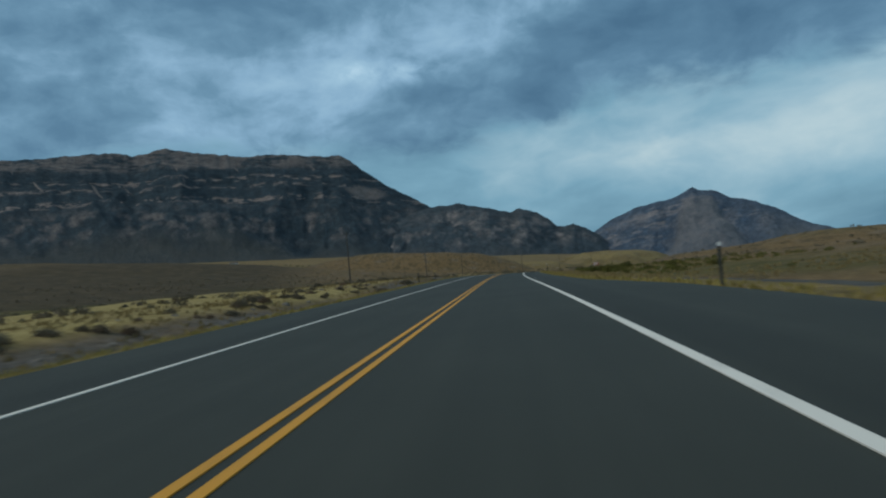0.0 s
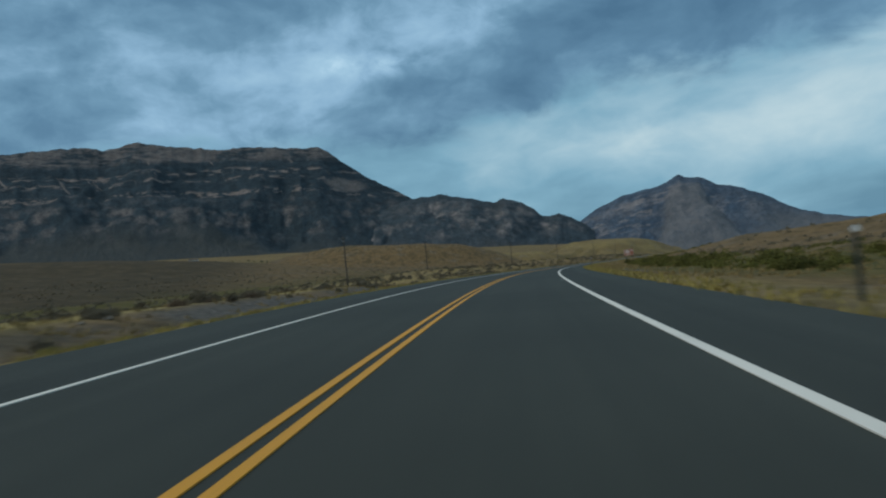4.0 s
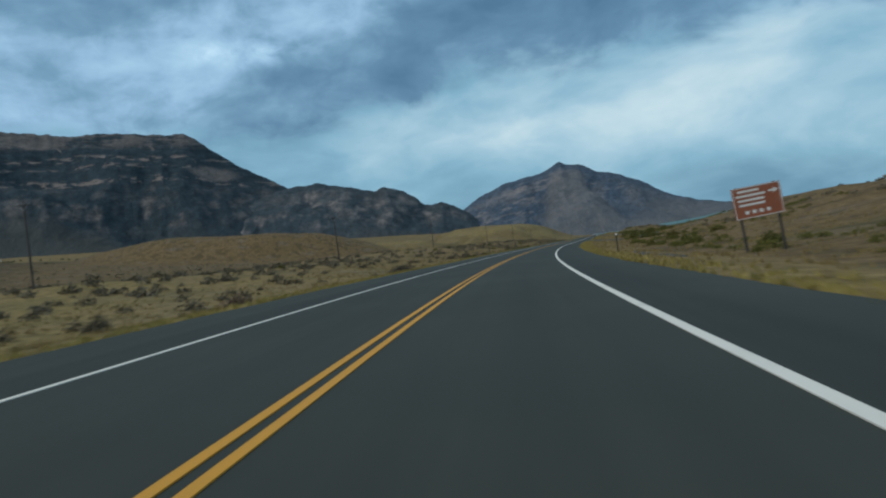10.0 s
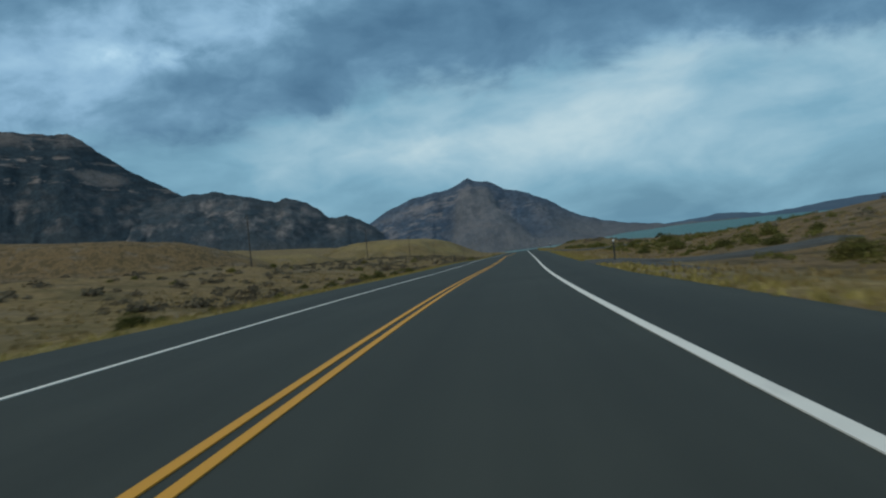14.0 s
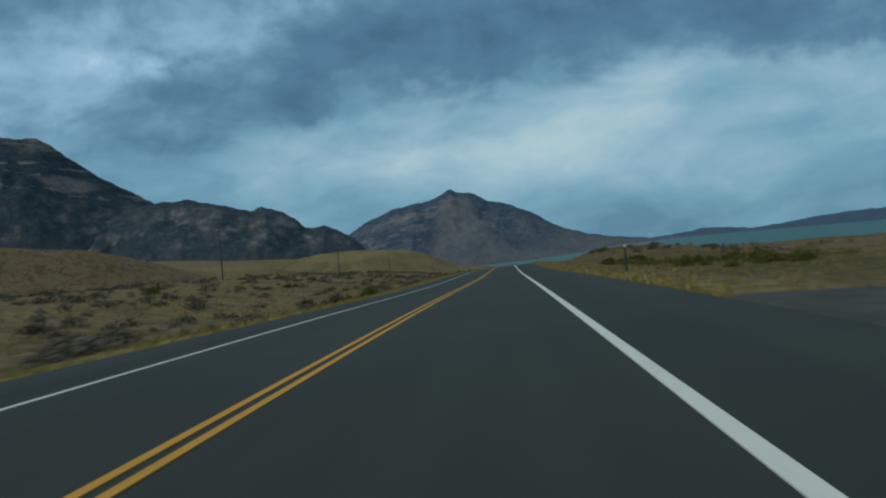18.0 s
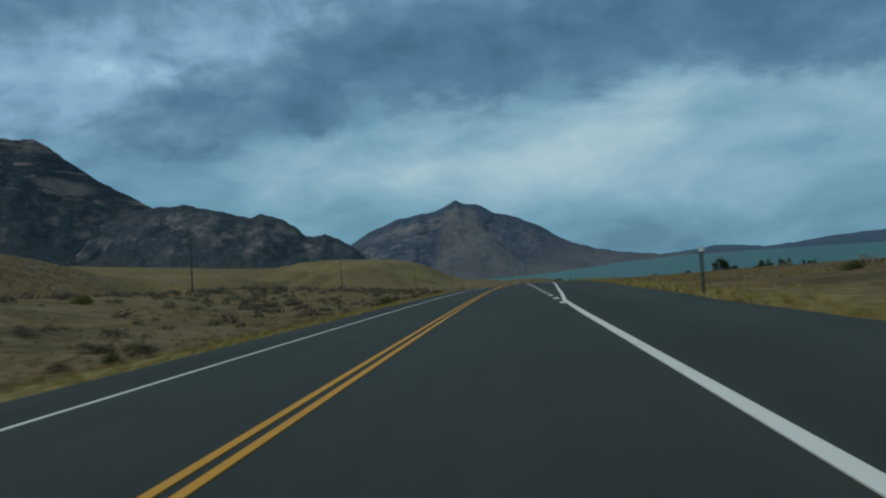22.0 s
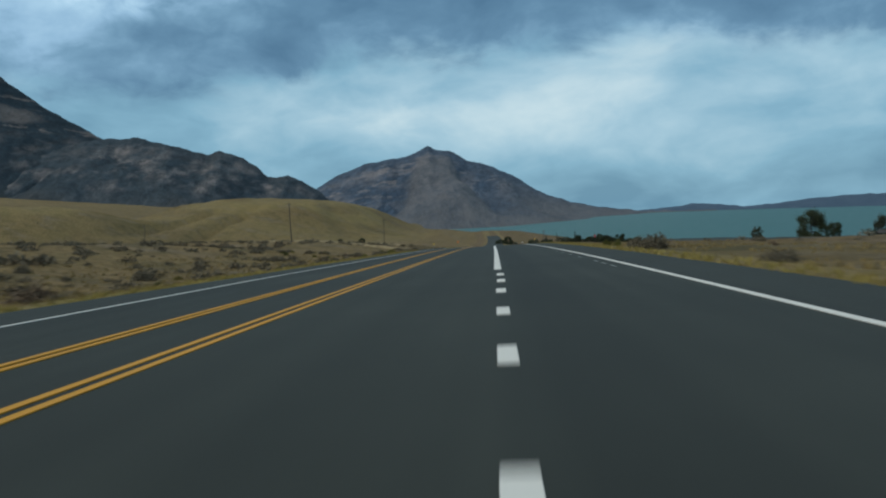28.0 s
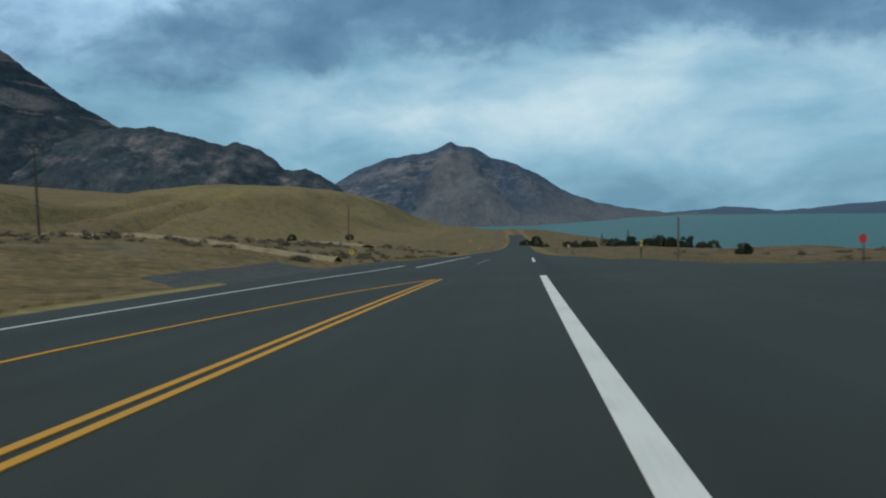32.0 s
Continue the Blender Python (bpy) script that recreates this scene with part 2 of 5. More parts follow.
def ground_material():
    m, t, b = material("dry_grassland", 0.95, 0.1)
    p = pos_of(t)
    flat = t.scaled(p, (1.0, 1.0, 0.0))
    zone = t.noise(flat, 0.012, 4.0, 0.55, 0.6)
    patch = t.noise(flat, 0.07, 5.0, 0.6, 0.4)
    tuft = t.noise(flat, 1.1, 6.0, 0.7)
    grain = t.noise(flat, 9.0, 4.0, 0.7)
    straw = t.ramp(tuft, [(0.3, (0.094, 0.059, 0.028)), (0.5, (0.198, 0.128, 0.060)), (0.7, (0.325, 0.222, 0.108))])
    green = t.ramp(tuft, [(0.3, (0.055, 0.055, 0.020)), (0.55, (0.125, 0.115, 0.042)), (0.75, (0.20, 0.165, 0.07))])
    dirt = t.ramp(grain, [(0.3, (0.12, 0.094, 0.066)), (0.6, (0.24, 0.19, 0.135)), (0.8, (0.32, 0.265, 0.20))])
    c = t.mix(t.ramp(zone, [(0.52, 0.0), (0.70, 0.38)]), straw, green)
    c = t.mix(t.ramp(patch, [(0.52, 0.0), (0.68, 0.8)]), c, dirt)
    sage = t.noise(flat, 0.32, 5.0, 0.75)
    c = t.mix(t.ramp(sage, [(0.54, 0.0), (0.64, 0.8)]), c, (0.072, 0.060, 0.038))
    clump = t.noise(t.scaled(flat, (1.0, 0.8, 1.0)), 0.17, 4.0, 0.6, 0.8)
    c = t.mix(t.ramp(clump, [(0.50, 0.0), (0.60, 0.75)]), c, t.ramp(tuft, [(0.3, (0.056, 0.042, 0.021)), (0.6, (0.108, 0.082, 0.040))]))
    at = t.n("ShaderNodeAttribute", attribute_name="cover")
    ch = t.n("ShaderNodeSeparateColor")
    t.link(at.outputs["Color"], ch.inputs[0])
    thin = t.ramp(patch, [(0.38, 1.0), (0.64, 0.62)])
    olive = t.ramp(tuft, [(0.3, (0.056, 0.052, 0.015)), (0.55, (0.105, 0.092, 0.027)), (0.75, (0.165, 0.138, 0.048))])
    umber = t.ramp(tuft, [(0.3, (0.036, 0.029, 0.018)), (0.55, (0.068, 0.054, 0.033)), (0.75, (0.11, 0.088, 0.055))])
    leafy = t.ramp(tuft, [(0.3, (0.048, 0.054, 0.014)), (0.55, (0.105, 0.102, 0.028)), (0.75, (0.17, 0.15, 0.05))])
    wheat = t.ramp(tuft, [(0.3, (0.20, 0.148, 0.050)), (0.5, (0.385, 0.295, 0.112)), (0.7, (0.53, 0.415, 0.175))])
    c = t.mix(t.math("MULTIPLY", ch.outputs[0], thin), c, olive)
    c = t.mix(t.math("MULTIPLY", ch.outputs[1], thin), c, umber)
    c = t.mix(t.math("MULTIPLY", ch.outputs[2], thin), c, leafy)
    c = t.mix(t.math("MULTIPLY", at.outputs["Alpha"], thin), c, wheat)
    bare = t.n("ShaderNodeAttribute", attribute_name="bare")
    lumpy = t.noise(flat, 2.6, 5.0, 0.65)
    grey = t.ramp(lumpy, [(0.32, (0.052, 0.047, 0.041)), (0.5, (0.128, 0.116, 0.102)), (0.7, (0.22, 0.202, 0.178))])
    c = t.mix(bare.outputs["Fac"], c, grey)
    c = t.mix(0.35, c, t.ramp(grain, [(0.3, 0.45), (0.7, 1.3)]), "MULTIPLY")
    t.link(c, b.inputs["Base Color"])
    bump(t, b, t.math("ADD", t.math("MULTIPLY", tuft, 0.7), t.math("MULTIPLY", grain, 0.3)), 0.9, 0.25)
    return m


def rock_material(name, forest, rock, scree, crest, bands, domes, wooded, patches=(), chutes=0.0, cells=0.016, tilt=0.0, pivot=0.0):
    """Mountain side: dark woods, a band of cliffs below the crest, thin broken ledges, grey rounded outcrops and smooth debris at the foot.
    Heights in metres; bands are (height, half-width, strength), patches (arc, height, half-length, half-height)."""
    m, t, b = material(name, 0.95, 0.1)
    p = pos_of(t)
    sep = t.n("ShaderNodeSeparateXYZ")
    t.link(p, sep.inputs[0])
    # the slopes lean far back: lay the pattern on the face
    arc = t.math("MULTIPLY", t.math("ARCTAN2", sep.outputs[0], sep.outputs[1]), 4300.0)
    rad = t.math("SQRT", t.math("ADD", t.math("MULTIPLY", sep.outputs[0], sep.outputs[0]), t.math("MULTIPLY", sep.outputs[1], sep.outputs[1])))
    up = t.math("ADD", sep.outputs[2], t.math("MULTIPLY", t.math("SUBTRACT", arc, pivot), tilt))
    face = t.n("ShaderNodeCombineXYZ")
    t.link(arc, face.inputs[0])
    t.link(t.math("MULTIPLY", rad, 0.10), face.inputs[1])
    t.link(t.math("MULTIPLY", up, 1.45), face.inputs[2])
    q = face.outputs[0]
    warp = t.noise(q, 0.0032, 3.0, 0.5)
    lump = t.noise(q, 0.0075, 5.0, 0.6, 0.3)
    fine = t.noise(q, 0.028, 6.0, 0.65, 0.2)
    speck = t.noise(q, 0.11, 4.0, 0.7)
    dash = t.noise(t.scaled(q, (0.65, 1.0, 1.5)), 0.022, 5.0, 0.6, 0.2)
    z = t.math("ADD", up, t.math("MULTIPLY", t.math("SUBTRACT", warp, 0.5), 70.0))
    z = t.math("ADD", z, t.math("MULTIPLY", t.math("SUBTRACT", fine, 0.5), 34.0))

    def window(lo, hi, soft):
        """1 between two heights, with soft borders."""
        a = t.math("DIVIDE", t.math("SUBTRACT", z, lo - soft), 2.0 * soft, clamp=True)
        c = t.math("DIVIDE", t.math("SUBTRACT", hi + soft, z), 2.0 * soft, clamp=True)
        return t.math("MULTIPLY", a, c)

    # cliffs below the crest, in separate faces
    wall = t.ramp(t.math("ADD", t.math("MULTIPLY", lump, 0.45), t.math("MULTIPLY", dash, 0.55)), [(0.43, 0.0), (0.53, 0.9)])
    mask = t.math("MULTIPLY", window(crest[0], crest[1], 26.0), t.math("MULTIPLY", wall, crest[2]))
    # thin ledges broken into dashes
    broken = t.ramp(dash, [(0.51, 0.0), (0.57, 1.0)])
    for height, half, gain in bands:
        mask = t.math("MAXIMUM", mask, t.math("MULTIPLY", window(height - half, height + half, 9.0), t.math("MULTIPLY", broken, gain)))
    for a0, z0, wide, tall in patches:
        du = t.math("DIVIDE", t.math("SUBTRACT", arc, a0), wide)
        dv = t.math("DIVIDE", t.math("SUBTRACT", z, z0), tall)
        r = t.math("ADD", t.math("MULTIPLY", du, du), t.math("MULTIPLY", dv, dv))
        r = t.math("ADD", r, t.math("MULTIPLY", t.math("SUBTRACT", fine, 0.5), 1.6))
        mask = t.math("MAXIMUM", mask, t.ramp(r, [(0.45, 0.72), (1.0, 0.0)]))
    # pale gullies run aslant down through the ledges
    if chutes:
        lean = t.n("ShaderNodeCombineXYZ")
        t.link(t.math("ADD", arc, t.math("MULTIPLY", t.math("ADD", sep.outputs[2], t.math("MULTIPLY", fine, 90.0)), 0.42)), lean.inputs[0])
        t.link(t.math("MULTIPLY", sep.outputs[2], 0.16), lean.inputs[1])
        run = t.noise(lean.outputs[0], 0.031, 2.0, 0.5)
        mask = t.math("MAXIMUM", mask, t.math("MULTIPLY", t.math("MULTIPLY", t.ramp(run, [(0.66, 0.0), (0.70, 0.9)]), window(crest[0] - 210, crest[0] + 20, 25.0)), chutes))
    # grey rounded outcrops stand in groups lower down
    cell = t.n("ShaderNodeTexVoronoi", feature="SMOOTH_F1")
    cell.inputs["Scale"].default_value, cell.inputs["Smoothness"].default_value = cells, 0.35
    shift = t.n("ShaderNodeVectorMath", operation="MULTIPLY_ADD")
    wobble = t.n("ShaderNodeTexNoise")
    wobble.inputs["Scale"].default_value, wobble.inputs["Detail"].default_value = 0.02, 4.0
    t.link(q, wobble.inputs["Vector"])
    t.link(wobble.outputs["Color"], shift.inputs[0])
    shift.inputs[1].default_value = (75, 75, 75)
    t.link(q, shift.inputs[2])
    t.link(shift.outputs[0], cell.inputs["Vector"])
    group = t.ramp(lump, [(0.42, 0.0), (0.54, 1.0)])
    knob = t.math("MULTIPLY", t.ramp(cell.outputs["Distance"], [(0.30, 1.0), (0.68, 0.0)]), t.ramp(fine, [(0.34, 0.3), (0.54, 1.0)]))
    mask = t.math("MAXIMUM", mask, t.math("MULTIPLY", t.math("MULTIPLY", window(domes[0], domes[1], 45.0), group), t.math("MULTIPLY", knob, domes[2])))
    mask = t.math("MULTIPLY", mask, t.ramp(speck, [(0.30, 0.62), (0.60, 1.0)]), clamp=True)
    # trees close up along the skyline
    slope = t.n("ShaderNodeAttribute", attribute_name="slope")
    rim = t.math("MULTIPLY", t.ramp(t.math("ADD", slope.outputs["Fac"], t.math("MULTIPLY", t.math("SUBTRACT", lump, 0.5), 0.22)), [(0.85, 0.0), (0.93, 1.0)]), wooded)
    mask = t.math("MULTIPLY", mask, t.math("SUBTRACT", 1.0, rim))
    woods = t.ramp(t.math("ADD", t.math("MULTIPLY", speck, 0.45), t.math("MULTIPLY", fine, 0.55)), [(0.34, tuple(c * 0.55 for c in forest)), (0.5, forest), (0.68, tuple(c * 1.7 for c in forest))])
    stone = t.ramp(t.math("ADD", t.math("MULTIPLY", fine, 0.6), t.math("MULTIPLY", speck, 0.4)), [(0.3, tuple(c * 0.62 for c in rock)), (0.72, tuple(min(1, c * 1.3) for c in rock))])
    debris = t.ramp(t.math("ADD", t.math("MULTIPLY", lump, 0.55), t.math("MULTIPLY", speck, 0.45)), [(0.34, tuple(c * 0.72 for c in scree)), (0.66, tuple(c * 1.3 for c in scree))])
    fan = t.n("ShaderNodeAttribute", attribute_name="fan")
    ground = t.mix(t.math("MULTIPLY", fan.outputs["Fac"], t.ramp(fine, [(0.34, 0.65), (0.55, 1.0)])), woods, debris)
    mask = t.math("MULTIPLY", mask, t.math("SUBTRACT", 1.0, t.math("MULTIPLY", fan.outputs["Fac"], 0.75)))
    t.link(t.mix(mask, ground, stone), b.inputs["Base Color"])
    bump(t, b, t.math("ADD", t.math("ADD", fine, t.math("MULTIPLY", lump, 0.8)), t.math("MULTIPLY", speck, 0.45)), 0.55, 22.0)
    return m


MAT = {}
MAT["asphalt"] = asphalt_material()
MAT["white"] = paint_material("white_road_paint", (0.79, 0.74, 0.645), (0.46, 0.43, 0.38))
MAT["worn_white"] = paint_material("worn_white_paint", (0.34, 0.34, 0.32), (0.08, 0.08, 0.075))
MAT["yellow"] = paint_material("yellow_road_paint", (0.64, 0.295, 0.026), (0.36, 0.18, 0.032))
MAT["ground"] = ground_material()
MAT["gravel"] = mottled("gravel", [(0.3, (0.040, 0.039, 0.034)), (0.5, (0.070, 0.067, 0.058)), (0.75, (0.13, 0.12, 0.10))], 1.2, 0.95, 22.0, 0.8, 0.03)
# woods of range and foothills lean blue, a little haze mixed into their colour
MAT["big_mountain"] = rock_material("wooded_cliffs", (0.030, 0.044, 0.053), (0.255, 0.205, 0.178), (0.058, 0.060, 0.055), (650.0, 860.0, 0.85),
                                    ((555.0, 14.0, 1.0), (490.0, 11.0, 0.85), (400.0, 18.0, 0.9)), (165.0, 340.0, 0.55), 0.30, ((-945.0, 455.0, 130.0, 55.0), (-1750.0, 690.0, 120.0, 60.0)), 0.8, 0.014)
MAT["knobs"] = rock_material("rocky_foothills", (0.043, 0.057, 0.066), (0.262, 0.222, 0.202), (0.088, 0.080, 0.070), (215.0, 300.0, 0.35),
                             ((150.0, 8.0, 0.4),), (85.0, 310.0, 1.0), 0.8, ((60.0, 205.0, 90.0, 45.0),), 0.0, 0.0125)
# the peak's woods are paler and bluer: distance haze painted into the colour
MAT["peak"] = rock_material("rocky_peak_hazed", (0.060, 0.084, 0.116), (0.255, 0.226, 0.216), (0.142, 0.138, 0.138), (190.0, 320.0, 1.0),
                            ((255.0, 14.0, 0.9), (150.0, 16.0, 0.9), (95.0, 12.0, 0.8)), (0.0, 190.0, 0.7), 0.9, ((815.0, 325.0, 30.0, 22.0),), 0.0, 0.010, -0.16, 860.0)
# blue-grey stands for air haze over the far shore, put into the base colour
MAT["far_hill_hazed"] = mottled("far_hills_hazed", [(0.3, (0.046, 0.080, 0.122)), (0.7, (0.082, 0.120, 0.160))], 0.01, 0.95, 0.05, 0.3, 5.0)
MAT["wood"] = mottled("weathered_wood", [(0.3, (0.040, 0.036, 0.033)), (0.7, (0.088, 0.078, 0.068))], 2.0, 0.9, 25.0, 0.4, 0.01)
MAT["pale_wood"] = mottled("pale_weathered_wood", [(0.3, (0.10, 0.082, 0.066)), (0.7, (0.19, 0.155, 0.125))], 2.0, 0.9, 25.0, 0.4, 0.01)
MAT["steel"] = mottled("galvanised_steel", [(0.3, (0.22, 0.225, 0.23)), (0.7, (0.38, 0.385, 0.39))], 6.0, 0.5, 60.0, 0.1, 0.002, 0.5, 0.6)
MAT["dark_steel"] = mottled("dull_green_steel", [(0.3, (0.026, 0.030, 0.027)), (0.7, (0.055, 0.060, 0.053))], 6.0, 0.7, 60.0, 0.1, 0.002)
MAT["sign_brown"] = mottled("brown_sign_sheeting", [(0.3, (0.25, 0.075, 0.032)), (0.7, (0.33, 0.105, 0.048))], 1.5, 0.5, 40.0, 0.05, 0.001, 0.5)
MAT["sign_white"] = mottled("white_sign_sheeting", [(0.3, (0.62, 0.60, 0.56)), (0.7, (0.78, 0.76, 0.72))], 1.5, 0.5, 40.0, 0.05, 0.001, 0.5)
MAT["sign_yellow"] = mottled("yellow_sign_sheeting", [(0.3, (0.62, 0.40, 0.03)), (0.7, (0.78, 0.52, 0.05))], 1.5, 0.5, 40.0, 0.05, 0.001, 0.5)
MAT["sign_orange"] = mottled("orange_sign_sheeting", [(0.3, (0.55, 0.15, 0.03)), (0.7, (0.68, 0.20, 0.045))], 1.5, 0.5, 40.0, 0.05, 0.001, 0.5)
MAT["sign_red"] = mottled("red_sign_sheeting", [(0.3, (0.45, 0.03, 0.03)), (0.7, (0.55, 0.05, 0.05))], 1.5, 0.5, 40.0, 0.05, 0.001, 0.5)
MAT["sign_black"] = mottled("black_sign_film", [(0.3, (0.015, 0.015, 0.015)), (0.7, (0.03, 0.03, 0.03))], 1.5, 0.5, 40.0, 0.05, 0.001)
MAT["bark"] = mottled("bark", [(0.3, (0.035, 0.028, 0.022)), (0.7, (0.10, 0.08, 0.062))], 4.0, 0.95, 30.0, 0.6, 0.02)
MAT["rock"] = mottled("pale_boulder", [(0.3, (0.11, 0.094, 0.074)), (0.7, (0.25, 0.22, 0.18))], 2.0, 0.95, 14.0, 0.7, 0.04)
MAT["pale_dirt"] = mottled("pale_dirt", [(0.3, (0.16, 0.118, 0.062)), (0.5, (0.29, 0.222, 0.120)), (0.75, (0.42, 0.330, 0.195))], 0.8, 0.95, 7.0, 0.9, 0.08)
MAT["house_wall"] = mottled("painted_boards", [(0.3, (0.50, 0.48, 0.44)), (0.7, (0.62, 0.60, 0.56))], 1.0, 0.85, 20.0, 0.1, 0.005)
MAT["roof"] = mottled("brown_roofing", [(0.3, (0.09, 0.07, 0.055)), (0.7, (0.16, 0.125, 0.10))], 1.0, 0.9, 20.0, 0.3, 0.01)
MAT["glass"] = mottled("dark_window_glass", [(0.3, (0.02, 0.025, 0.03)), (0.7, (0.03, 0.035, 0.04))], 1.0, 0.1, 8.0, 0.0, 0.001, 0.5)


def foliage(name, dark, light, dry=None):
    m, t, b = material(name, 0.9, 0.15)
    g = t.n("ShaderNodeNewGeometry")
    info = t.n("ShaderNodeObjectInfo")
    f = t.math("ADD", t.math("MULTIPLY", g.outputs["Random Per Island"], 0.6), t.math("MULTIPLY", info.outputs["Random"], 0.4))
    c = t.ramp(f, [(0.1, dark), (0.9, light)])
    if dry:
        p = pos_of(t)
        n = t.math("ADD", t.math("MULTIPLY", t.noise(p, 0.13, 3.0, 0.6), 0.6), t.math("MULTIPLY", t.noise(p, 0.7, 2.0, 0.5), 0.4))
        c = t.mix(t.ramp(n, [(0.52, 0.0), (0.66, 0.8)]), c, t.ramp(f, [(0.1, tuple(v * 0.5 for v in dry)), (0.9, dry)]))
    t.link(c, b.inputs["Base Color"])
    return m


MAT["sage"] = foliage("sagebrush_leaves", (0.090, 0.076, 0.053), (0.200, 0.170, 0.115), (0.165, 0.122, 0.074))
MAT["rabbit"] = foliage("green_brush_leaves", (0.040, 0.045, 0.014), (0.170, 0.160, 0.038), (0.19, 0.150, 0.040))
MAT["dead"] = foliage("dead_brush_twigs", (0.10, 0.072, 0.048), (0.22, 0.16, 0.105))
MAT["straw"] = foliage("straw_blades", (0.14, 0.098, 0.040), (0.29, 0.215, 0.092))
MAT["edge_straw"] = foliage("yellow_edge_grass", (0.17, 0.135, 0.034), (0.36, 0.285, 0.095))
MAT["tree"] = foliage("dark_tree_leaves", (0.024, 0.034, 0.020), (0.080, 0.094, 0.050))
MAT["tree_olive"] = foliage("olive_tree_leaves", (0.045, 0.052, 0.034), (0.115, 0.120, 0.080))
MAT["conifer"] = foliage("conifer_needles", (0.018, 0.028, 0.020), (0.055, 0.074, 0.050))


def lake_material():
    m, t, b = material("lake_water", 0.12, 0.35)
    p = pos_of(t)
    b.inputs["Base Color"].default_value = (0.026, 0.116, 0.098, 1)
    n = t.math("ADD", t.noise(t.scaled(p, (1.0, 2.2, 1.0)), 0.35, 4.0, 0.6), t.math("MULTIPLY", t.noise(p, 0.02, 3.0), 0.8))
    bump(t, b, n, 0.9, 0.9)
    b.inputs["Roughness"].default_value = 0.42
    return m


MAT["lake"] = lake_material()

# ------------------------------------------------------------------ building helpers


def mesh_from(name, verts, faces, mat, smooth=False):
    me = bpy.data.meshes.new(name)
    me.from_pydata([tuple(map(float, v)) for v in verts], [], faces)
    me.materials.append(mat)
    if smooth:
        me.polygons.foreach_set("use_smooth", [True] * len(me.polygons))
    me.update()
    return me


def part(name, bm, mat, parent, label=""):
    me = bpy.data.meshes.new(name)
    bm.to_mesh(me)
    bm.free()
    me.materials.append(mat)
    ob = new(name, me)
    ob.parent = parent
    if label:
        ob["label"] = label
    return ob


def box(size, at=(0, 0, 0), turn=None, bevel=0.0):
    bm = bmesh.new()
    bmesh.ops.create_cube(bm, size=1.0)
    bmesh.ops.scale(bm, vec=size, verts=bm.verts)
    if bevel:
        bmesh.ops.bevel(bm, geom=bm.edges[:], offset=bevel, segments=1, affect="EDGES")
    m = Matrix.Translation(at)
    if turn is not None:
        m = m @ turn
    bm.transform(m)
    return bm


def rod(r0, r1, a, b, sides=10):
    """A tapered rod from a to b."""
    bm = bmesh.new()
    a, b = Vector(a), Vector(b)
    d = b - a
    bmesh.ops.create_cone(bm, cap_ends=True, segments=sides, radius1=r0, radius2=r1, depth=d.length)
    bm.transform(Matrix.Translation((a + b) / 2) @ d.to_track_quat("Z", "Y").to_matrix().to_4x4())
    return bm


def thing(name, label, category, group="", kind=""):
    e = new(name)
    e.empty_display_size = 0.3
    return tagged(e, label, category, group, kind)


def smooth(a, b, x):
    u = np.clip((np.asarray(x, float) - a) / (b - a), 0, 1)
    return u * u * (3 - 2 * u)


def hash2(ix, iy, seed):
    h = (ix.astype(np.int64) * 374761393 + iy.astype(np.int64) * 668265263 + seed * 1274126177) & 0x7FFFFFFF
    h = ((h ^ (h >> 13)) * 1274126177) & 0x7FFFFFFF
    return ((h ^ (h >> 16)) & 0xFFFF) / 65535.0


def vnoise(x, y, seed=0):
    ix, iy = np.floor(x), np.floor(y)
    fx, fy = x - ix, y - iy
    fx, fy = fx * fx * (3 - 2 * fx), fy * fy * (3 - 2 * fy)
    a, b = hash2(ix, iy, seed), hash2(ix + 1, iy, seed)
    c, d = hash2(ix, iy + 1, seed), hash2(ix + 1, iy + 1, seed)
    return (a * (1 - fx) + b * fx) * (1 - fy) + (c * (1 - fx) + d * fx) * fy


def fbm(x, y, octaves=4, seed=0, gain=0.5):
    out, amp, tot = 0.0, 1.0, 0.0
    for i in range(octaves):
        out = out + amp * (vnoise(x * 2 ** i, y * 2 ** i, seed + 17 * i) - 0.5)
        tot += amp
        amp *= gain
    return out / tot * 2


def ridged(x, y, octaves=4, seed=0):
    out, amp, tot = 0.0, 1.0, 0.0
    for i in range(octaves):
        out = out + amp * (1 - np.abs(2 * vnoise(x * 2 ** i, y * 2 ** i, seed + 31 * i) - 1))
        tot += amp
        amp *= 0.5
    return out / tot


def grid_faces(nu, nv):
    i = np.arange((nu - 1) * (nv - 1))
    r, c = i // (nv - 1), i % (nv - 1)
    a = r * nv + c
    return np.stack([a, a + 1, a + nv + 1, a + nv], 1).tolist()


# ------------------------------------------------------------------ the road's line
# heading (left positive), grade and bank in degrees, every 50 m from s = -50
HEADING = [2.04, 2.32, 2.63, 1.21, -1.71, -4.68, -7.26, -10.1, -12.92, -15.81, -15.54, -15.92, -15.92, -15.99, -16.43, -16.64, -16.55, -16.46, -17.34, -17.4, -17.3, -17.2, -17.1, -17.0, -16.8, -16.5, -16.0, -15.0]
GRADE = [-0.29, -0.24, -0.47, -0.44, -1.15, -1.41, -1.29, -1.41, -1.16, -1.2, -0.84, -1.41, -0.87, -1.19, -1.57, -1.8, -1.93, -2.2, -2.6, -2.65, -2.65, -2.6, -2.4, -1.9, -1.2, -0.7, -0.3, 0.0]
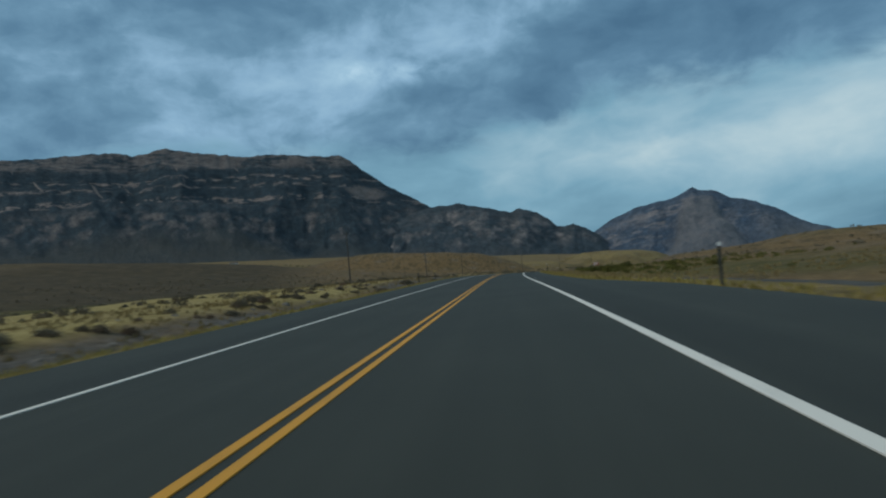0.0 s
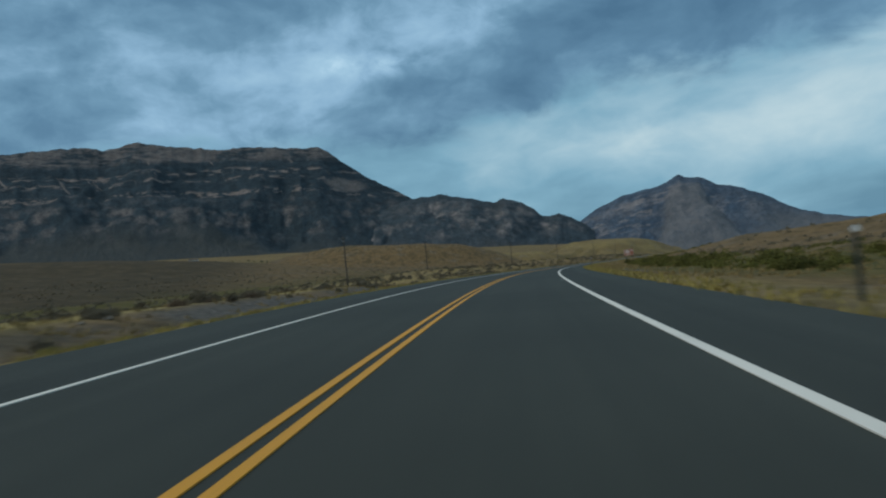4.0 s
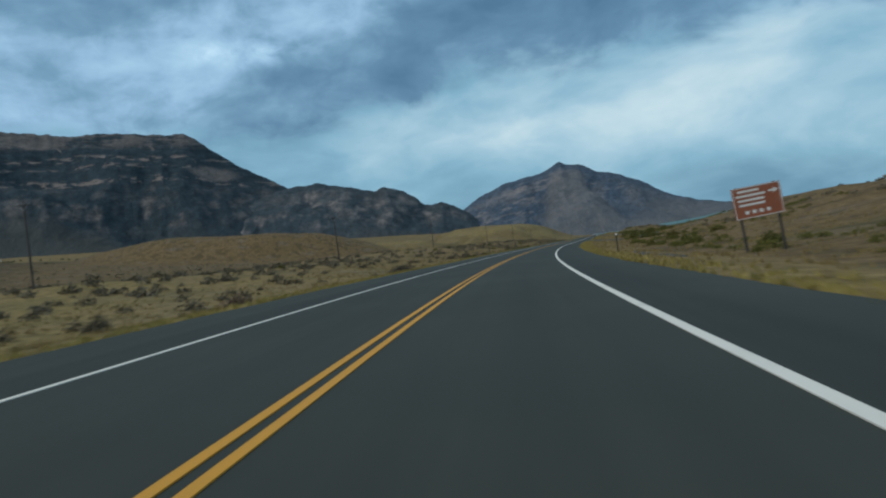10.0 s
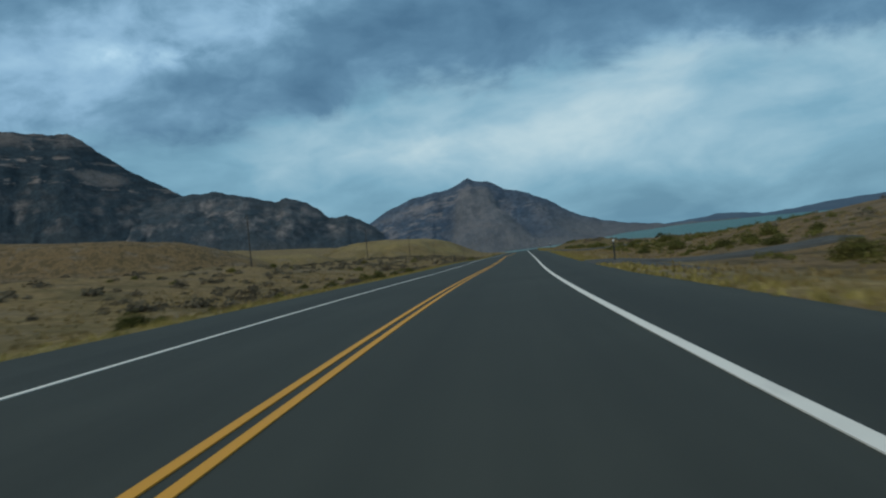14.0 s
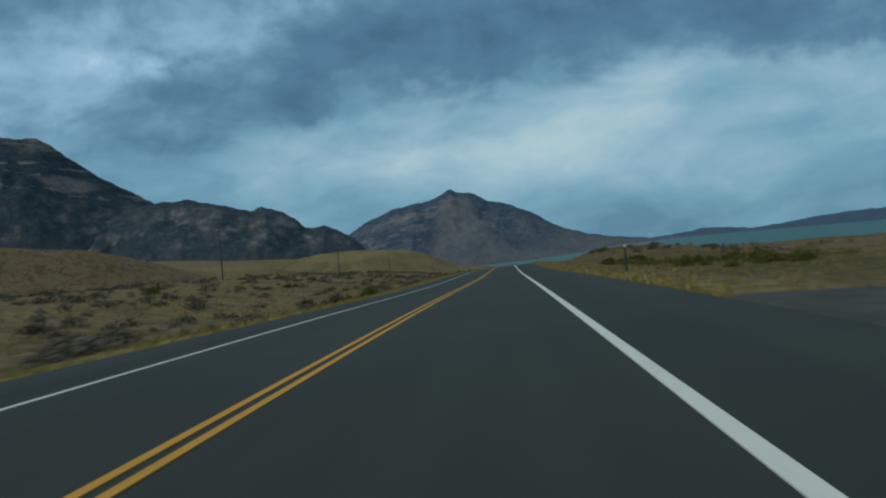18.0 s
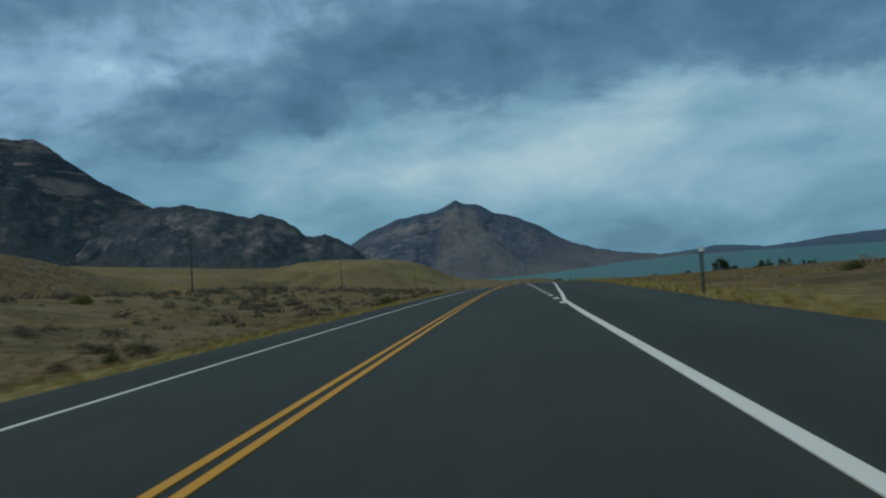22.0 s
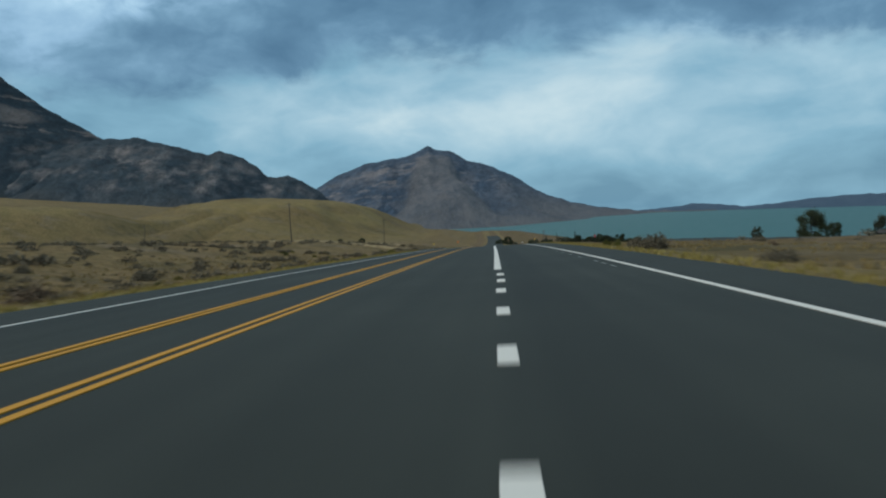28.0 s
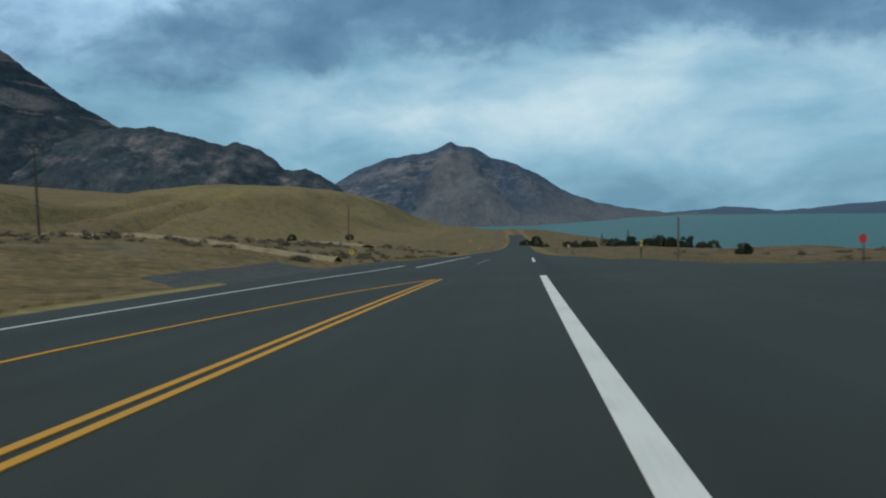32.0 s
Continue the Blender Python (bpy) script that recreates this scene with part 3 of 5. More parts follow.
BANK = [-2.08, -1.02, -0.15, 0.99, 1.29, 1.15, 1.05, 1.04, 0.31, -0.13, -1.01, -2.68, -2.5, -3.19, -2.01, -0.86, -2.22, -2.5, -1.4, -0.33, 0.0, 0.0, 0.0, 0.0, 0.0, 0.0, 0.0, 0.0]
S0, STEP, S_END = -800.0, 2.0, 4600.0
S = np.arange(S0, S_END + 1, STEP)


def knots(values, s):
    v = np.array(values)
    u = (np.asarray(s, float) + 50.0) / 50.0
    u = np.clip(u, 0, len(v) - 1.0001)
    i = np.floor(u).astype(int)
    w = u - i
    at = lambda j: v[np.clip(j, 0, len(v) - 1)]
    a, b, c, d = at(i - 1), at(i), at(i + 1), at(i + 2)
    return b + 0.5 * w * (c - a + w * (2 * a - 5 * b + 4 * c - d + w * (3 * (b - c) + d - a)))


def road_line():
    psi, g, b = (np.radians(knots(k, S)) for k in (HEADING, GRADE, BANK))
    step = np.stack([-np.sin(psi), np.cos(psi), np.tan(g)], 1) * STEP
    line = np.concatenate([np.zeros((1, 3)), np.cumsum((step[1:] + step[:-1]) / 2, 0)])
    line -= line[int(-S0 / STEP)]
    side = np.stack([np.cos(psi) * np.cos(b), np.sin(psi) * np.cos(b), -np.sin(b)], 1)
    return line, side


LINE, SIDE = road_line()


def lerp_rows(rows, s):
    u = (np.asarray(s, float) - S0) / STEP
    i = np.clip(np.floor(u).astype(int), 0, len(rows) - 2)
    w = (u - i)[..., None]
    return rows[i] * (1 - w) + rows[i + 1] * w


def on_road(s, o, up=0.0):
    """World points at s metres along and o metres to the right of the middle line."""
    p = lerp_rows(LINE, s) + lerp_rows(SIDE, s) * np.asarray(o, float)[..., None]
    p[..., 2] += up
    return p


def table(s, stops):
    xs, ys = zip(*stops)
    return np.interp(s, xs, ys)


PAVE_L = [(-800, -6.9), (430, -6.9), (520, -6.1), (640, -5.7), (690, -6.6), (745, -7.6), (880, -7.6), (905, -5.2), (960, -4.6), (4600, -4.6)]
PAVE_R = [(-800, 6.0), (-10, 7.4), (24, 7.4), (40, 6.1), (500, 6.1), (580, 6.5), (600, 7.0), (650, 8.6), (690, 9.4), (812, 9.4), (860, 10.5), (892, 8.6), (915, 5.4), (960, 4.7), (4600, 4.7)]
LEFT_LINE = [(-800, -3.66), (640, -3.6), (655, -3.4), (674, -3.18), (685, -3.45), (700, -3.85), (745, -5.4), (790, -5.6), (830, -5.75), (845, -5.3), (856, -4.7), (960, -3.9), (4600, -3.66)]
RIGHT_LINE = [(-800, 3.66), (582, 3.66), (588, 3.74), (594, 4.05), (600, 4.3), (604, 4.46), (612, 4.82), (620, 5.18), (629, 5.53), (637, 5.87), (648, 6.2), (658, 6.5), (669, 6.85), (675, 7.14), (692, 7.42), (4600, 7.45)]
YELLOW_2 = [(636, 0.05), (646, -0.1), (658, -0.29), (670, -0.43), (690, -0.8), (738, -1.8), (750, -2.05), (776, -2.45), (802, -2.8), (827, -3.0), (832, -2.5), (838, -1.7), (842, -0.9), (845, -0.15)]
# field entrances on the lake side, from and to along the road
ENTRANCES = ((398.5, 403.5), (466.5, 472.5))
CENTRE = [(-800, 0.0), (630, 0.0), (645, 0.07), (715, 0.07), (755, 0.0), (4600, 0.0)]


def hill_forms(s, x, y):
    """For each hill: height, distance from its middle, body, gullies and rills down its flanks, and 1 for the bare hills far along the road."""
    for hx, hy, rx, ry, turn, h in HILLS:
        a = radians(turn)
        u = ((x - hx) * math.cos(a) + (y - hy) * math.sin(a)) / rx
        v = (-(x - hx) * math.sin(a) + (y - hy) * math.cos(a)) / ry
        q = u * u + v * v
        way = np.arctan2(v, u) * (rx + ry) / 2
        bend = 14 * fbm(x / 45, y / 45, 3, 25)
        gully = smooth(0.74, 1.0, ridged((way + bend) / 54 + hx, q * 0.2, 1, 23))
        rill = ridged((way + bend) / 17 + hx, q * 0.5, 2, 27) - 0.5
        yield h, q, np.exp(-(q ** 2.3)), gully, rill, smooth(900, 1000, s)


def ground_z(s, o):
    """Height of the land in road coordinates."""
    s, o = np.broadcast_arrays(np.asarray(s, float), np.asarray(o, float))
    c = lerp_rows(LINE, s)
    side = lerp_rows(SIDE, s)
    left, right = table(s, PAVE_L), table(s, PAVE_R)
    d = np.maximum(0, np.maximum(left - o, o - right))
    is_left = o < 0
    x, y = c[..., 0] + side[..., 0] * o, c[..., 1] + side[..., 1] * o
    lat = np.clip(o, left, right)
    z = c[..., 2] + side[..., 2] * (lat + (o - lat) * (1 - smooth(0, 30, d)) * 0.5)
    z = np.where(d <= 0, z - 0.09, z - 0.05)
    # verge and ditch
    cut = table(s, [(-800, 1), (165, 1), (185, 0), (4600, 0)])
    ditch = 0.75 * smooth(1.0, 7, d) * (1 - cut) + cut * (0.55 * smooth(0.7, 2.0, d) - 0.85 * smooth(2.6, 7.5, d))
    z = z - np.where(is_left, ditch, 0.35 * smooth(0.5, 6, d))
    rough = smooth(3, 40, d)
    z = z + rough * (1.3 * fbm(x / 38, y / 38, 4, 5) + 0.25 * fbm(x / 6, y / 6, 3, 9)) + 0.06 * smooth(0, 2, d) * fbm(x / 1.7, y / 1.7, 2, 3)
    # left: a broad plain that climbs to the foot of the mountain
    lift = table(s, [(-800, -0.3), (150, -0.3), (229, 1.1), (328, 2.6), (400, 2.5), (486, 3.2), (900, 3.0), (4600, 3.0)])
    plain = 0.090 * np.maximum(0, d - 170) * (1 - 0.3 * smooth(900, 2400, d))
    z = z + np.where(is_left, lift * smooth(6, 42, d) + np.minimum(plain, 110), 0)
    for h, q, body, gully, rill, far_off in hill_forms(s, x, y):
        flank = 4 * body * (1 - body)
        z = z + h * body * (1 + 0.10 * fbm(x / 60, y / 60, 3, 21)) * smooth(2, 40, d)
        z = z - h * flank * far_off * (0.22 * gully + 0.05 * rill) - h * (1 - far_off) * body * 0.30 * (0.6 - ridged(x / 85, y / 140, 3, 23)) * np.minimum(1, q * 2) * smooth(2, 40, d)
    # right: a low brushy rise, then the shore
    rise = table(s, [(-800, 1.0), (60, 0.6), (140, 0.9), (230, 1.2), (270, 2.3), (300, 3.2), (360, 4.2), (400, 4.9), (435, 3.7), (452, 2.8), (476, 0.4), (500, -1.6), (585, -1.6), (630, 0.2), (760, -0.4), (1000, 0.5), (1300, 0.0), (4600, 0.0)])
    far = table(s, [(-800, 300), (470, 250), (520, 70), (600, 75), (660, 148), (900, 135), (1000, 70), (1200, 40), (1500, 10), (4600, 10)])
    u, v = ((x - 103) * 0.956 - (y - 555) * 0.292) / 12, ((x - 103) * 0.292 + (y - 555) * 0.956) / 23
    knoll = 1.75 * np.exp(-(u * u + v * v) ** 1.3) * smooth(2, 9, d) * (1 + 0.3 * fbm(x / 9, y / 9, 3, 17))
    z = z + np.where(is_left, 0, knoll + rise * smooth(6, 45, d) * (1 + 0.35 * fbm(x / 45, y / 45, 3, 13)))
    z = np.where(is_left, z, z + (-58 - z) * smooth(0, 1, (o - far) / np.maximum(160, far)))
    # far ahead the land sinks to the lake
    z = z + (-62 - z) * smooth(1500, 1900, s) * smooth(-130, -30, o)
    return z


# x, y, half-widths, turn, height
HILLS = [
    (-150, 985, 140, 95, 0, 25),
    (-45, 1130, 95, 80, 0, 18),
    (150, 1440, 92, 290, -18, 28),
    (160, 1335, 74, 95, -18, 6),
    (-10, 1450, 110, 160, -10, 6.5),
    (-380, 1250, 220, 160, 0, 7),
    (128, 262, 55, 50, 0, 4.3),
    (-420, 760, 200, 160, 0, 8),
]


def strip(name, s, o_left, o_right, up, mat, parent=None):
    """A ribbon along the road with a little thickness."""
    n = len(s)
    top_l, top_r = on_road(s, o_left, up), on_road(s, o_right, up)
    drop = np.array([0, 0, up * 0.75 + 0.002])
    v = np.concatenate([top_l, top_r, top_l - drop, top_r - drop])
    f = []
    for i in range(n - 1):
        f += [(i, n + i, n + i + 1, i + 1), (i, i + 1, 2 * n + i + 1, 2 * n + i), (n + i, 3 * n + i, 3 * n + i + 1, n + i + 1)]
    f += [(0, 2 * n, 3 * n, n), (n - 1, 2 * n - 1, 4 * n - 1, 3 * n - 1)]
    ob = new(name, mesh_from(name, v, f, mat))
    ob.parent = parent
    return ob


# ------------------------------------------------------------------ the ground, one sheet
def spaced(stops):
    out = []
    for a, b, d in stops:
        out += list(np.arange(a, b, d))
    return np.array(out + [stops[-1][1]])


def build_ground():
    s = spaced([(-800, -60, 40), (-60, 1000, 3), (1000, 1500, 5), (1500, 2400, 30), (2400, 4500, 100)])
    r = spaced([(0, 12, 0.75), (12, 30, 1.5), (30, 80, 3.0), (80, 200, 7.0), (200, 600, 16.0)])
    l = spaced([(0, 14, 0.75), (14, 40, 1.5), (40, 110, 3.5), (110, 420, 5.0), (420, 900, 20.0), (900, 3600, 110.0)])
    o = np.concatenate([-l[::-1], r[1:]])
    ss, oo = np.meshgrid(s, o, indexing="ij")
    c, side = lerp_rows(LINE, ss), lerp_rows(SIDE, ss)
    flat = side[..., :2] / np.linalg.norm(side[..., :2], axis=-1, keepdims=True)
    xy = c[..., :2] + flat * oo[..., None]
    z = ground_z(ss, oo)
    v = np.concatenate([xy, z[..., None]], -1).reshape(-1, 3)
    me = mesh_from("ground", v, grid_faces(len(s), len(o)), MAT["ground"], True)
    # plant cover: green meadow, dark sage flat, green brush, bright straw
    d = np.abs(oo)
    left = oo < 0
    n1 = fbm(xy[..., 0] / 60, xy[..., 1] / 60, 4, 61)
    edge = d * (1 + 0.25 * n1) + 10 * n1
    early = 1 - smooth(170, 390, ss - 1.5 * d)
    meadow = left * smooth(52, 68, edge) * (1 - smooth(165, 250, edge)) * np.maximum(early, table(ss, [(-800, 0.3), (480, 0.25), (900, 0.15), (4600, 0)]))
    flat_sage = left * smooth(150, 205, edge) * (1 - smooth(500, 800, edge)) * np.maximum(1 - smooth(40, 200, ss - 1.5 * d), 0.12)
    brush = (~left) * smooth(12, 17, edge) * (1 - smooth(22, 40, edge)) * table(ss, [(-800, 0.4), (60, 0.75), (470, 0.75), (600, 0.25), (4600, 0.1)]) * smooth(-0.35, 0.25, n1)
    pale = left * smooth(0.0, 2.6, d + 2.0 * n1 - table(ss, [(-800, 11.6), (70, 11.6), (100, 13.6), (170, 13.6), (190, 11.6), (4600, 11.6)])) * (1 - smooth(50, 66, edge)) * table(ss, [(-800, 1), (150, 1), (230, 0.6), (350, 0.34), (430, 0.16), (4600, 0.12)])
    edge_grass = (smooth(table(ss, PAVE_R) - 0.2, table(ss, PAVE_R) + 0.2, oo) * (1 - smooth(table(ss, PAVE_R) + 2.5, table(ss, PAVE_R) + 5.0, oo + 1.5 * n1)) * 0.35
                  + left * (1 - smooth(1.2, 2.6, table(ss, PAVE_L) - oo + 0.8 * n1)) * table(ss, [(-800, 0.45), (330, 0.5), (430, 0.95), (900, 0.95), (960, 0.3), (4600, 0.3)]))
    pale = np.maximum(pale, edge_grass)
    pale = np.maximum(pale, left * table(ss, [(-800, 0), (900, 0), (1000, 0.3), (4600, 0.3)]) * smooth(20, 60, d) * (0.7 + 0.6 * n1))
    for h, q, body, gully, rill, far_off in hill_forms(ss, xy[..., 0], xy[..., 1]):
        flank = 4 * body * (1 - body)
        scrub = far_off * left * flank * np.clip(1.0 * gully + 0.4 * rill, 0, 1) * (0.9 + 0.6 * n1)
        flat_sage = np.maximum(flat_sage, np.clip(0.75 * scrub, 0, 0.6))
        pale = np.maximum(pale, far_off * left * 0.45 * smooth(0.6, 0.85, body) * (1 - smooth(0.93, 1.0, body)))
    bare = left * smooth(7.4, 8.2, d) * (1 - smooth(0.0, 1.8, d + 2.0 * n1 - table(ss, [(-800, 11.2), (70, 11.2), (100, 13.2), (4600, 13.2)]))) * table(ss, [(-800, 0.3), (-20, 0.9), (45, 0.95), (56, 0.3), (73, 0.3), (80, 1.0), (100, 0.9), (112, 0.4), (124, 0.4), (130, 0.95), (160, 0.95), (172, 0.3), (212, 0.3), (218, 0.8), (232, 0.8), (245, 0.1), (4600, 0)])
    bare = bare * smooth(-0.7, -0.1, fbm(xy[..., 0] / 4, xy[..., 1] / 4, 3, 67))
    dirt = me.attributes.new("bare", "FLOAT", "POINT")
    dirt.data.foreach_set("value", bare.astype(np.float32).ravel())
    cover = me.attributes.new("cover", "FLOAT_COLOR", "POINT")
    cover.data.foreach_set("color", np.stack([meadow, flat_sage, brush, pale], -1).astype(np.float32).ravel())
    me.flip_normals()
    ob = new("ground", me)
    tagged(ob, "rolling dry grassland with straw grass and bare dirt", "ground", kind="structure")


build_ground()


def build_road():
    s = np.arange(-200, 1340, 4.0)
    cols = 13
    left, right = table(s, PAVE_L), table(s, PAVE_R)
    w = np.linspace(0, 1, cols)
    o = left[:, None] * (1 - w) + right[:, None] * w
    # ragged pavement edges
    o[:, 0] += 0.12 * fbm(s / 3.0, s * 0, 2, 41)
    o[:, -1] += 0.12 * fbm(s / 3.0, s * 0, 2, 43)
    ss = np.repeat(s[:, None], cols, 1)
    top = on_road(ss, o, 0.0)
    low = top[:, [0, -1]].copy()
    low[..., 2] -= 0.16
    n = len(s)
    v = np.concatenate([top.reshape(-1, 3), low[:, 0], low[:, 1]])
    f = [q[::-1] for q in grid_faces(n, cols)]
    b0, b1 = n * cols, n * cols + n
    for i in range(n - 1):
        f.append((i * cols, (i + 1) * cols, b0 + i + 1, b0 + i))
        f.append((i * cols + cols - 1, b1 + i, b1 + i + 1, (i + 1) * cols + cols - 1))
    me = mesh_from("road", v, f, MAT["asphalt"])
    uv = me.uv_layers.new(name="road")
    so = np.concatenate([np.stack([o.ravel(), ss.ravel()], 1), np.stack([o[:, 0], s], 1), np.stack([o[:, -1], s], 1)])
    idx = np.empty(len(me.loops), dtype=np.int32)
    me.loops.foreach_get("vertex_index", idx)
    uv.data.foreach_set("uv", so[idx].ravel())
    road = new("road", me)
    tagged(road, "two-lane asphalt highway with painted lines and paved shoulders", "road", kind="structure")
    UP = 0.012

    def line(name, stops, width, mat, s_a, s_b, label, shift=0.0, step=4.0, lift=0.0):
        s = np.append(np.arange(s_a, s_b, step), s_b)
        mid = table(s, stops) + shift
        tagged(strip(name, s, mid - width / 2, mid + width / 2, UP + lift, mat, road), label)

    line("edge_line", LEFT_LINE, 0.11, MAT["white"], -200, 866, "thin white edge line")
    line("edge_line", [(0, -3.12), (2000, -3.12)], 0.13, MAT["white"], 861, 900, "thin white edge line")
    line("edge_line", RIGHT_LINE, 0.135, MAT["white"], -200, 821, "broad white edge line")
    line("faded_line", [(0, -0.15), (2000, -0.15)], 0.06, MAT["worn_white"], 867, 883, "faded thin white line")
    line("faded_line", [(0, 4.0), (2000, 4.0)], 0.07, MAT["worn_white"], 56.4, 58.2, "short stray white paint mark")
    line("faded_line", [(0, 3.43), (2000, 3.43)], 0.04, MAT["worn_white"], 136.1, 136.6, "short stray white paint mark", 0.0, 0.6)
    line("faded_line", [(0, 3.43), (2000, 3.43)], 0.04, MAT["worn_white"], 137.6, 138.1, "short stray white paint mark", 0.0, 0.6)
    for side in (-1, 1):
        line("centre_line", CENTRE, 0.105, MAT["yellow"], -200, 845, "solid yellow centre line", side * 0.115)
    line("centre_line", YELLOW_2, 0.105, MAT["yellow"], 640, 845, "solid yellow line round the turn bay", 0.095, 2.0, 0.004)
    line("centre_line", YELLOW_2, 0.105, MAT["yellow"], 642, 812, "solid yellow line round the turn bay", -0.095, 2.0, 0.008)
    line("lane_line", [(0, 3.62), (2000, 3.62)], 0.23, MAT["white"], 740.5, 846, "broad solid white lane line")
    line("lane_line", [(0, 3.5), (2000, 3.5)], 0.2, MAT["white"], 871, 890, "short white lane dash")
    for s in (734.2, 737.0):
        line("lane_dash", [(586, 3.68), (2000, 3.68)], 0.19, MAT["white"], s, s + 1.0, "short white lane dash", 0.0, 1.0)
    for s in (738.2, 740.1, 741.8, 746.6, 750.4, 754.2, 757.9):
        line("faded_line", [(0, 6.93), (2000, 6.93)], 0.035, MAT["worn_white"], s, s + 0.9, "faded sliver of old white paint")
    s = 586.0
    while s < 732:
        line("lane_dash", [(586, 3.6), (605, 3.58), (633, 3.65), (2000, 3.68)], 0.19, MAT["white"], s, s + 1.0, "short white lane dash", 0.0, 1.0)
        s += 3.92
    return road


road = build_road()


# ------------------------------------------------------------------ lake
def build_lake():
    v = [(150, 200, -40), (4600, -300, -40), (4600, 4700, -40), (-300, 4700, -40), (-300, 1500, -40)]
    me = mesh_from("lake", v, [(0, 1, 2, 3, 4)], MAT["lake"])
    tagged(new("lake", me), "broad teal lake with a faintly rippled surface", "lake", kind="structure")


build_lake()


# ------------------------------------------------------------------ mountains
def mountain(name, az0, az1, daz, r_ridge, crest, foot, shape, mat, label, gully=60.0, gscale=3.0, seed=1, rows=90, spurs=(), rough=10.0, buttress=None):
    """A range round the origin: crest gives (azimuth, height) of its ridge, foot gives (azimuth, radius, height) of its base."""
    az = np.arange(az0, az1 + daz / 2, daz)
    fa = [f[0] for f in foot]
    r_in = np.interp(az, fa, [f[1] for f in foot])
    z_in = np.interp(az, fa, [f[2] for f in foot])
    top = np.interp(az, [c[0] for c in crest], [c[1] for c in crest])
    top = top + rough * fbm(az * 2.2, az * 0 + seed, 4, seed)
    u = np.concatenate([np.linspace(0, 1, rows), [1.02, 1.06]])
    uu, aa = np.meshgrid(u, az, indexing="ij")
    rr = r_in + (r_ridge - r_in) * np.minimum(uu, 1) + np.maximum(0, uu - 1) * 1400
    prof = np.interp(uu, [s[0] for s in shape], [s[1] for s in shape])
    # spurs and gullies run down the face
    a = np.radians(aa)
    across = aa * (r_ridge * 0.0175)
    bend = fbm(across / 500, rr / 900, 3, seed + 3) * 190
    spur = ridged((across + bend) / (900 / gscale), rr / 1500 + 3, 4, seed + 7) - 0.6
    lumps = fbm(across / 170, rr / 620, 4, seed + 9)
    knob = np.abs(fbm(across / 75, rr / 260, 3, seed + 12))
    face = smooth(0.02, 0.45, uu) * (1 - np.clip(uu, 0, 1) ** 7)
    scale = np.clip((top - z_in) / 400.0, 0.05, 2.0)
    z = z_in + (top - z_in) * prof + face * scale * (spur * gully * 1.6 + lumps * gully * 0.32 - knob * gully * 0.12)
    # main spurs: azimuth at the crest and at the foot, half-width in degrees, height
    for a_top, a_foot, wide, tall in spurs:
        mid = a_foot + (a_top - a_foot) * uu + 0.25 * fbm(uu * 5, uu * 0 + a_top, 3, seed + 21)
        q = np.abs(aa - mid) / (wide * (1.5 - 0.8 * uu))
        z = z + tall * np.clip(1 - q, 0, 1) ** 1.2 * smooth(0.1, 0.5, uu) * smooth(1.0, 0.82, uu)
    z = np.where(uu > 1, top - (uu - 1) * 2500, z)
    z[0] -= 45
    rr[0] -= 260
    fan = smooth(0.40, 0.12, uu + 0.12 * fbm(across / 160, rr / 700, 3, seed + 33))
    fan = np.maximum(fan, 0.9 * smooth(-13.8, -19.5, aa + 2.0 * fbm(across / 260, rr / 500, 3, seed + 35)) * smooth(1.0, 0.55, uu + 0.02 * (aa + 13)))
    if buttress:
        # a smooth apron of debris in front of the summit, sharp on its left border
        a_top, a_foot, w0, w1, tall = buttress
        mid = a_foot + (a_top - a_foot) * uu + 0.45 * fbm(uu * 5, uu * 0 + 3, 4, seed + 41)
        wide = w0 + (w1 - w0) * np.clip(1 - uu, 0, 1) ** 0.9
        q = np.abs(aa - mid) / wide
        keep = smooth(1.0, 0.80, uu)
        z = z + tall * np.sqrt(np.clip(1 - q * q, 0, 1)) * smooth(0.05, 0.45, uu) * keep * (1 - 0.6 * np.clip(uu, 0, 1))
        fan = np.maximum(fan, 0.85 * smooth(1.2, 0.75, q + 0.45 * fbm(across / 130, rr / 500, 4, seed + 43)) * smooth(0.96, 0.80, uu + 0.1 * fbm(across / 60, rr / 300, 3, seed + 45)))
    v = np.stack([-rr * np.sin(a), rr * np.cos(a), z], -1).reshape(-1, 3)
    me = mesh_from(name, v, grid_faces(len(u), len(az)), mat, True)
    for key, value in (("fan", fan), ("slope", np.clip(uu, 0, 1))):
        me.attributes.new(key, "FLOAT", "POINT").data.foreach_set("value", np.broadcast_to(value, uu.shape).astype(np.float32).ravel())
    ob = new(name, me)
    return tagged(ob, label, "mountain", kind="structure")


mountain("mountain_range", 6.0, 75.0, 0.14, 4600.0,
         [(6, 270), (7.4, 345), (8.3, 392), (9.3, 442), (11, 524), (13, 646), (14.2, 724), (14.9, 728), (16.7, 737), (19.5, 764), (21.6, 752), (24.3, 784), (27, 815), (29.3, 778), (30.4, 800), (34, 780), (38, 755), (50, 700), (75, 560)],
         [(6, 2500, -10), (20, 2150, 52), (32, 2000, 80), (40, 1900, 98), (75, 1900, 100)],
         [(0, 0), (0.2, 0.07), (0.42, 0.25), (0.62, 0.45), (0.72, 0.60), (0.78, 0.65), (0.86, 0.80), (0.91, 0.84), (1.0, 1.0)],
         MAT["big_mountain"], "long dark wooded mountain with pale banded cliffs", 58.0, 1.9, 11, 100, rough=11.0)
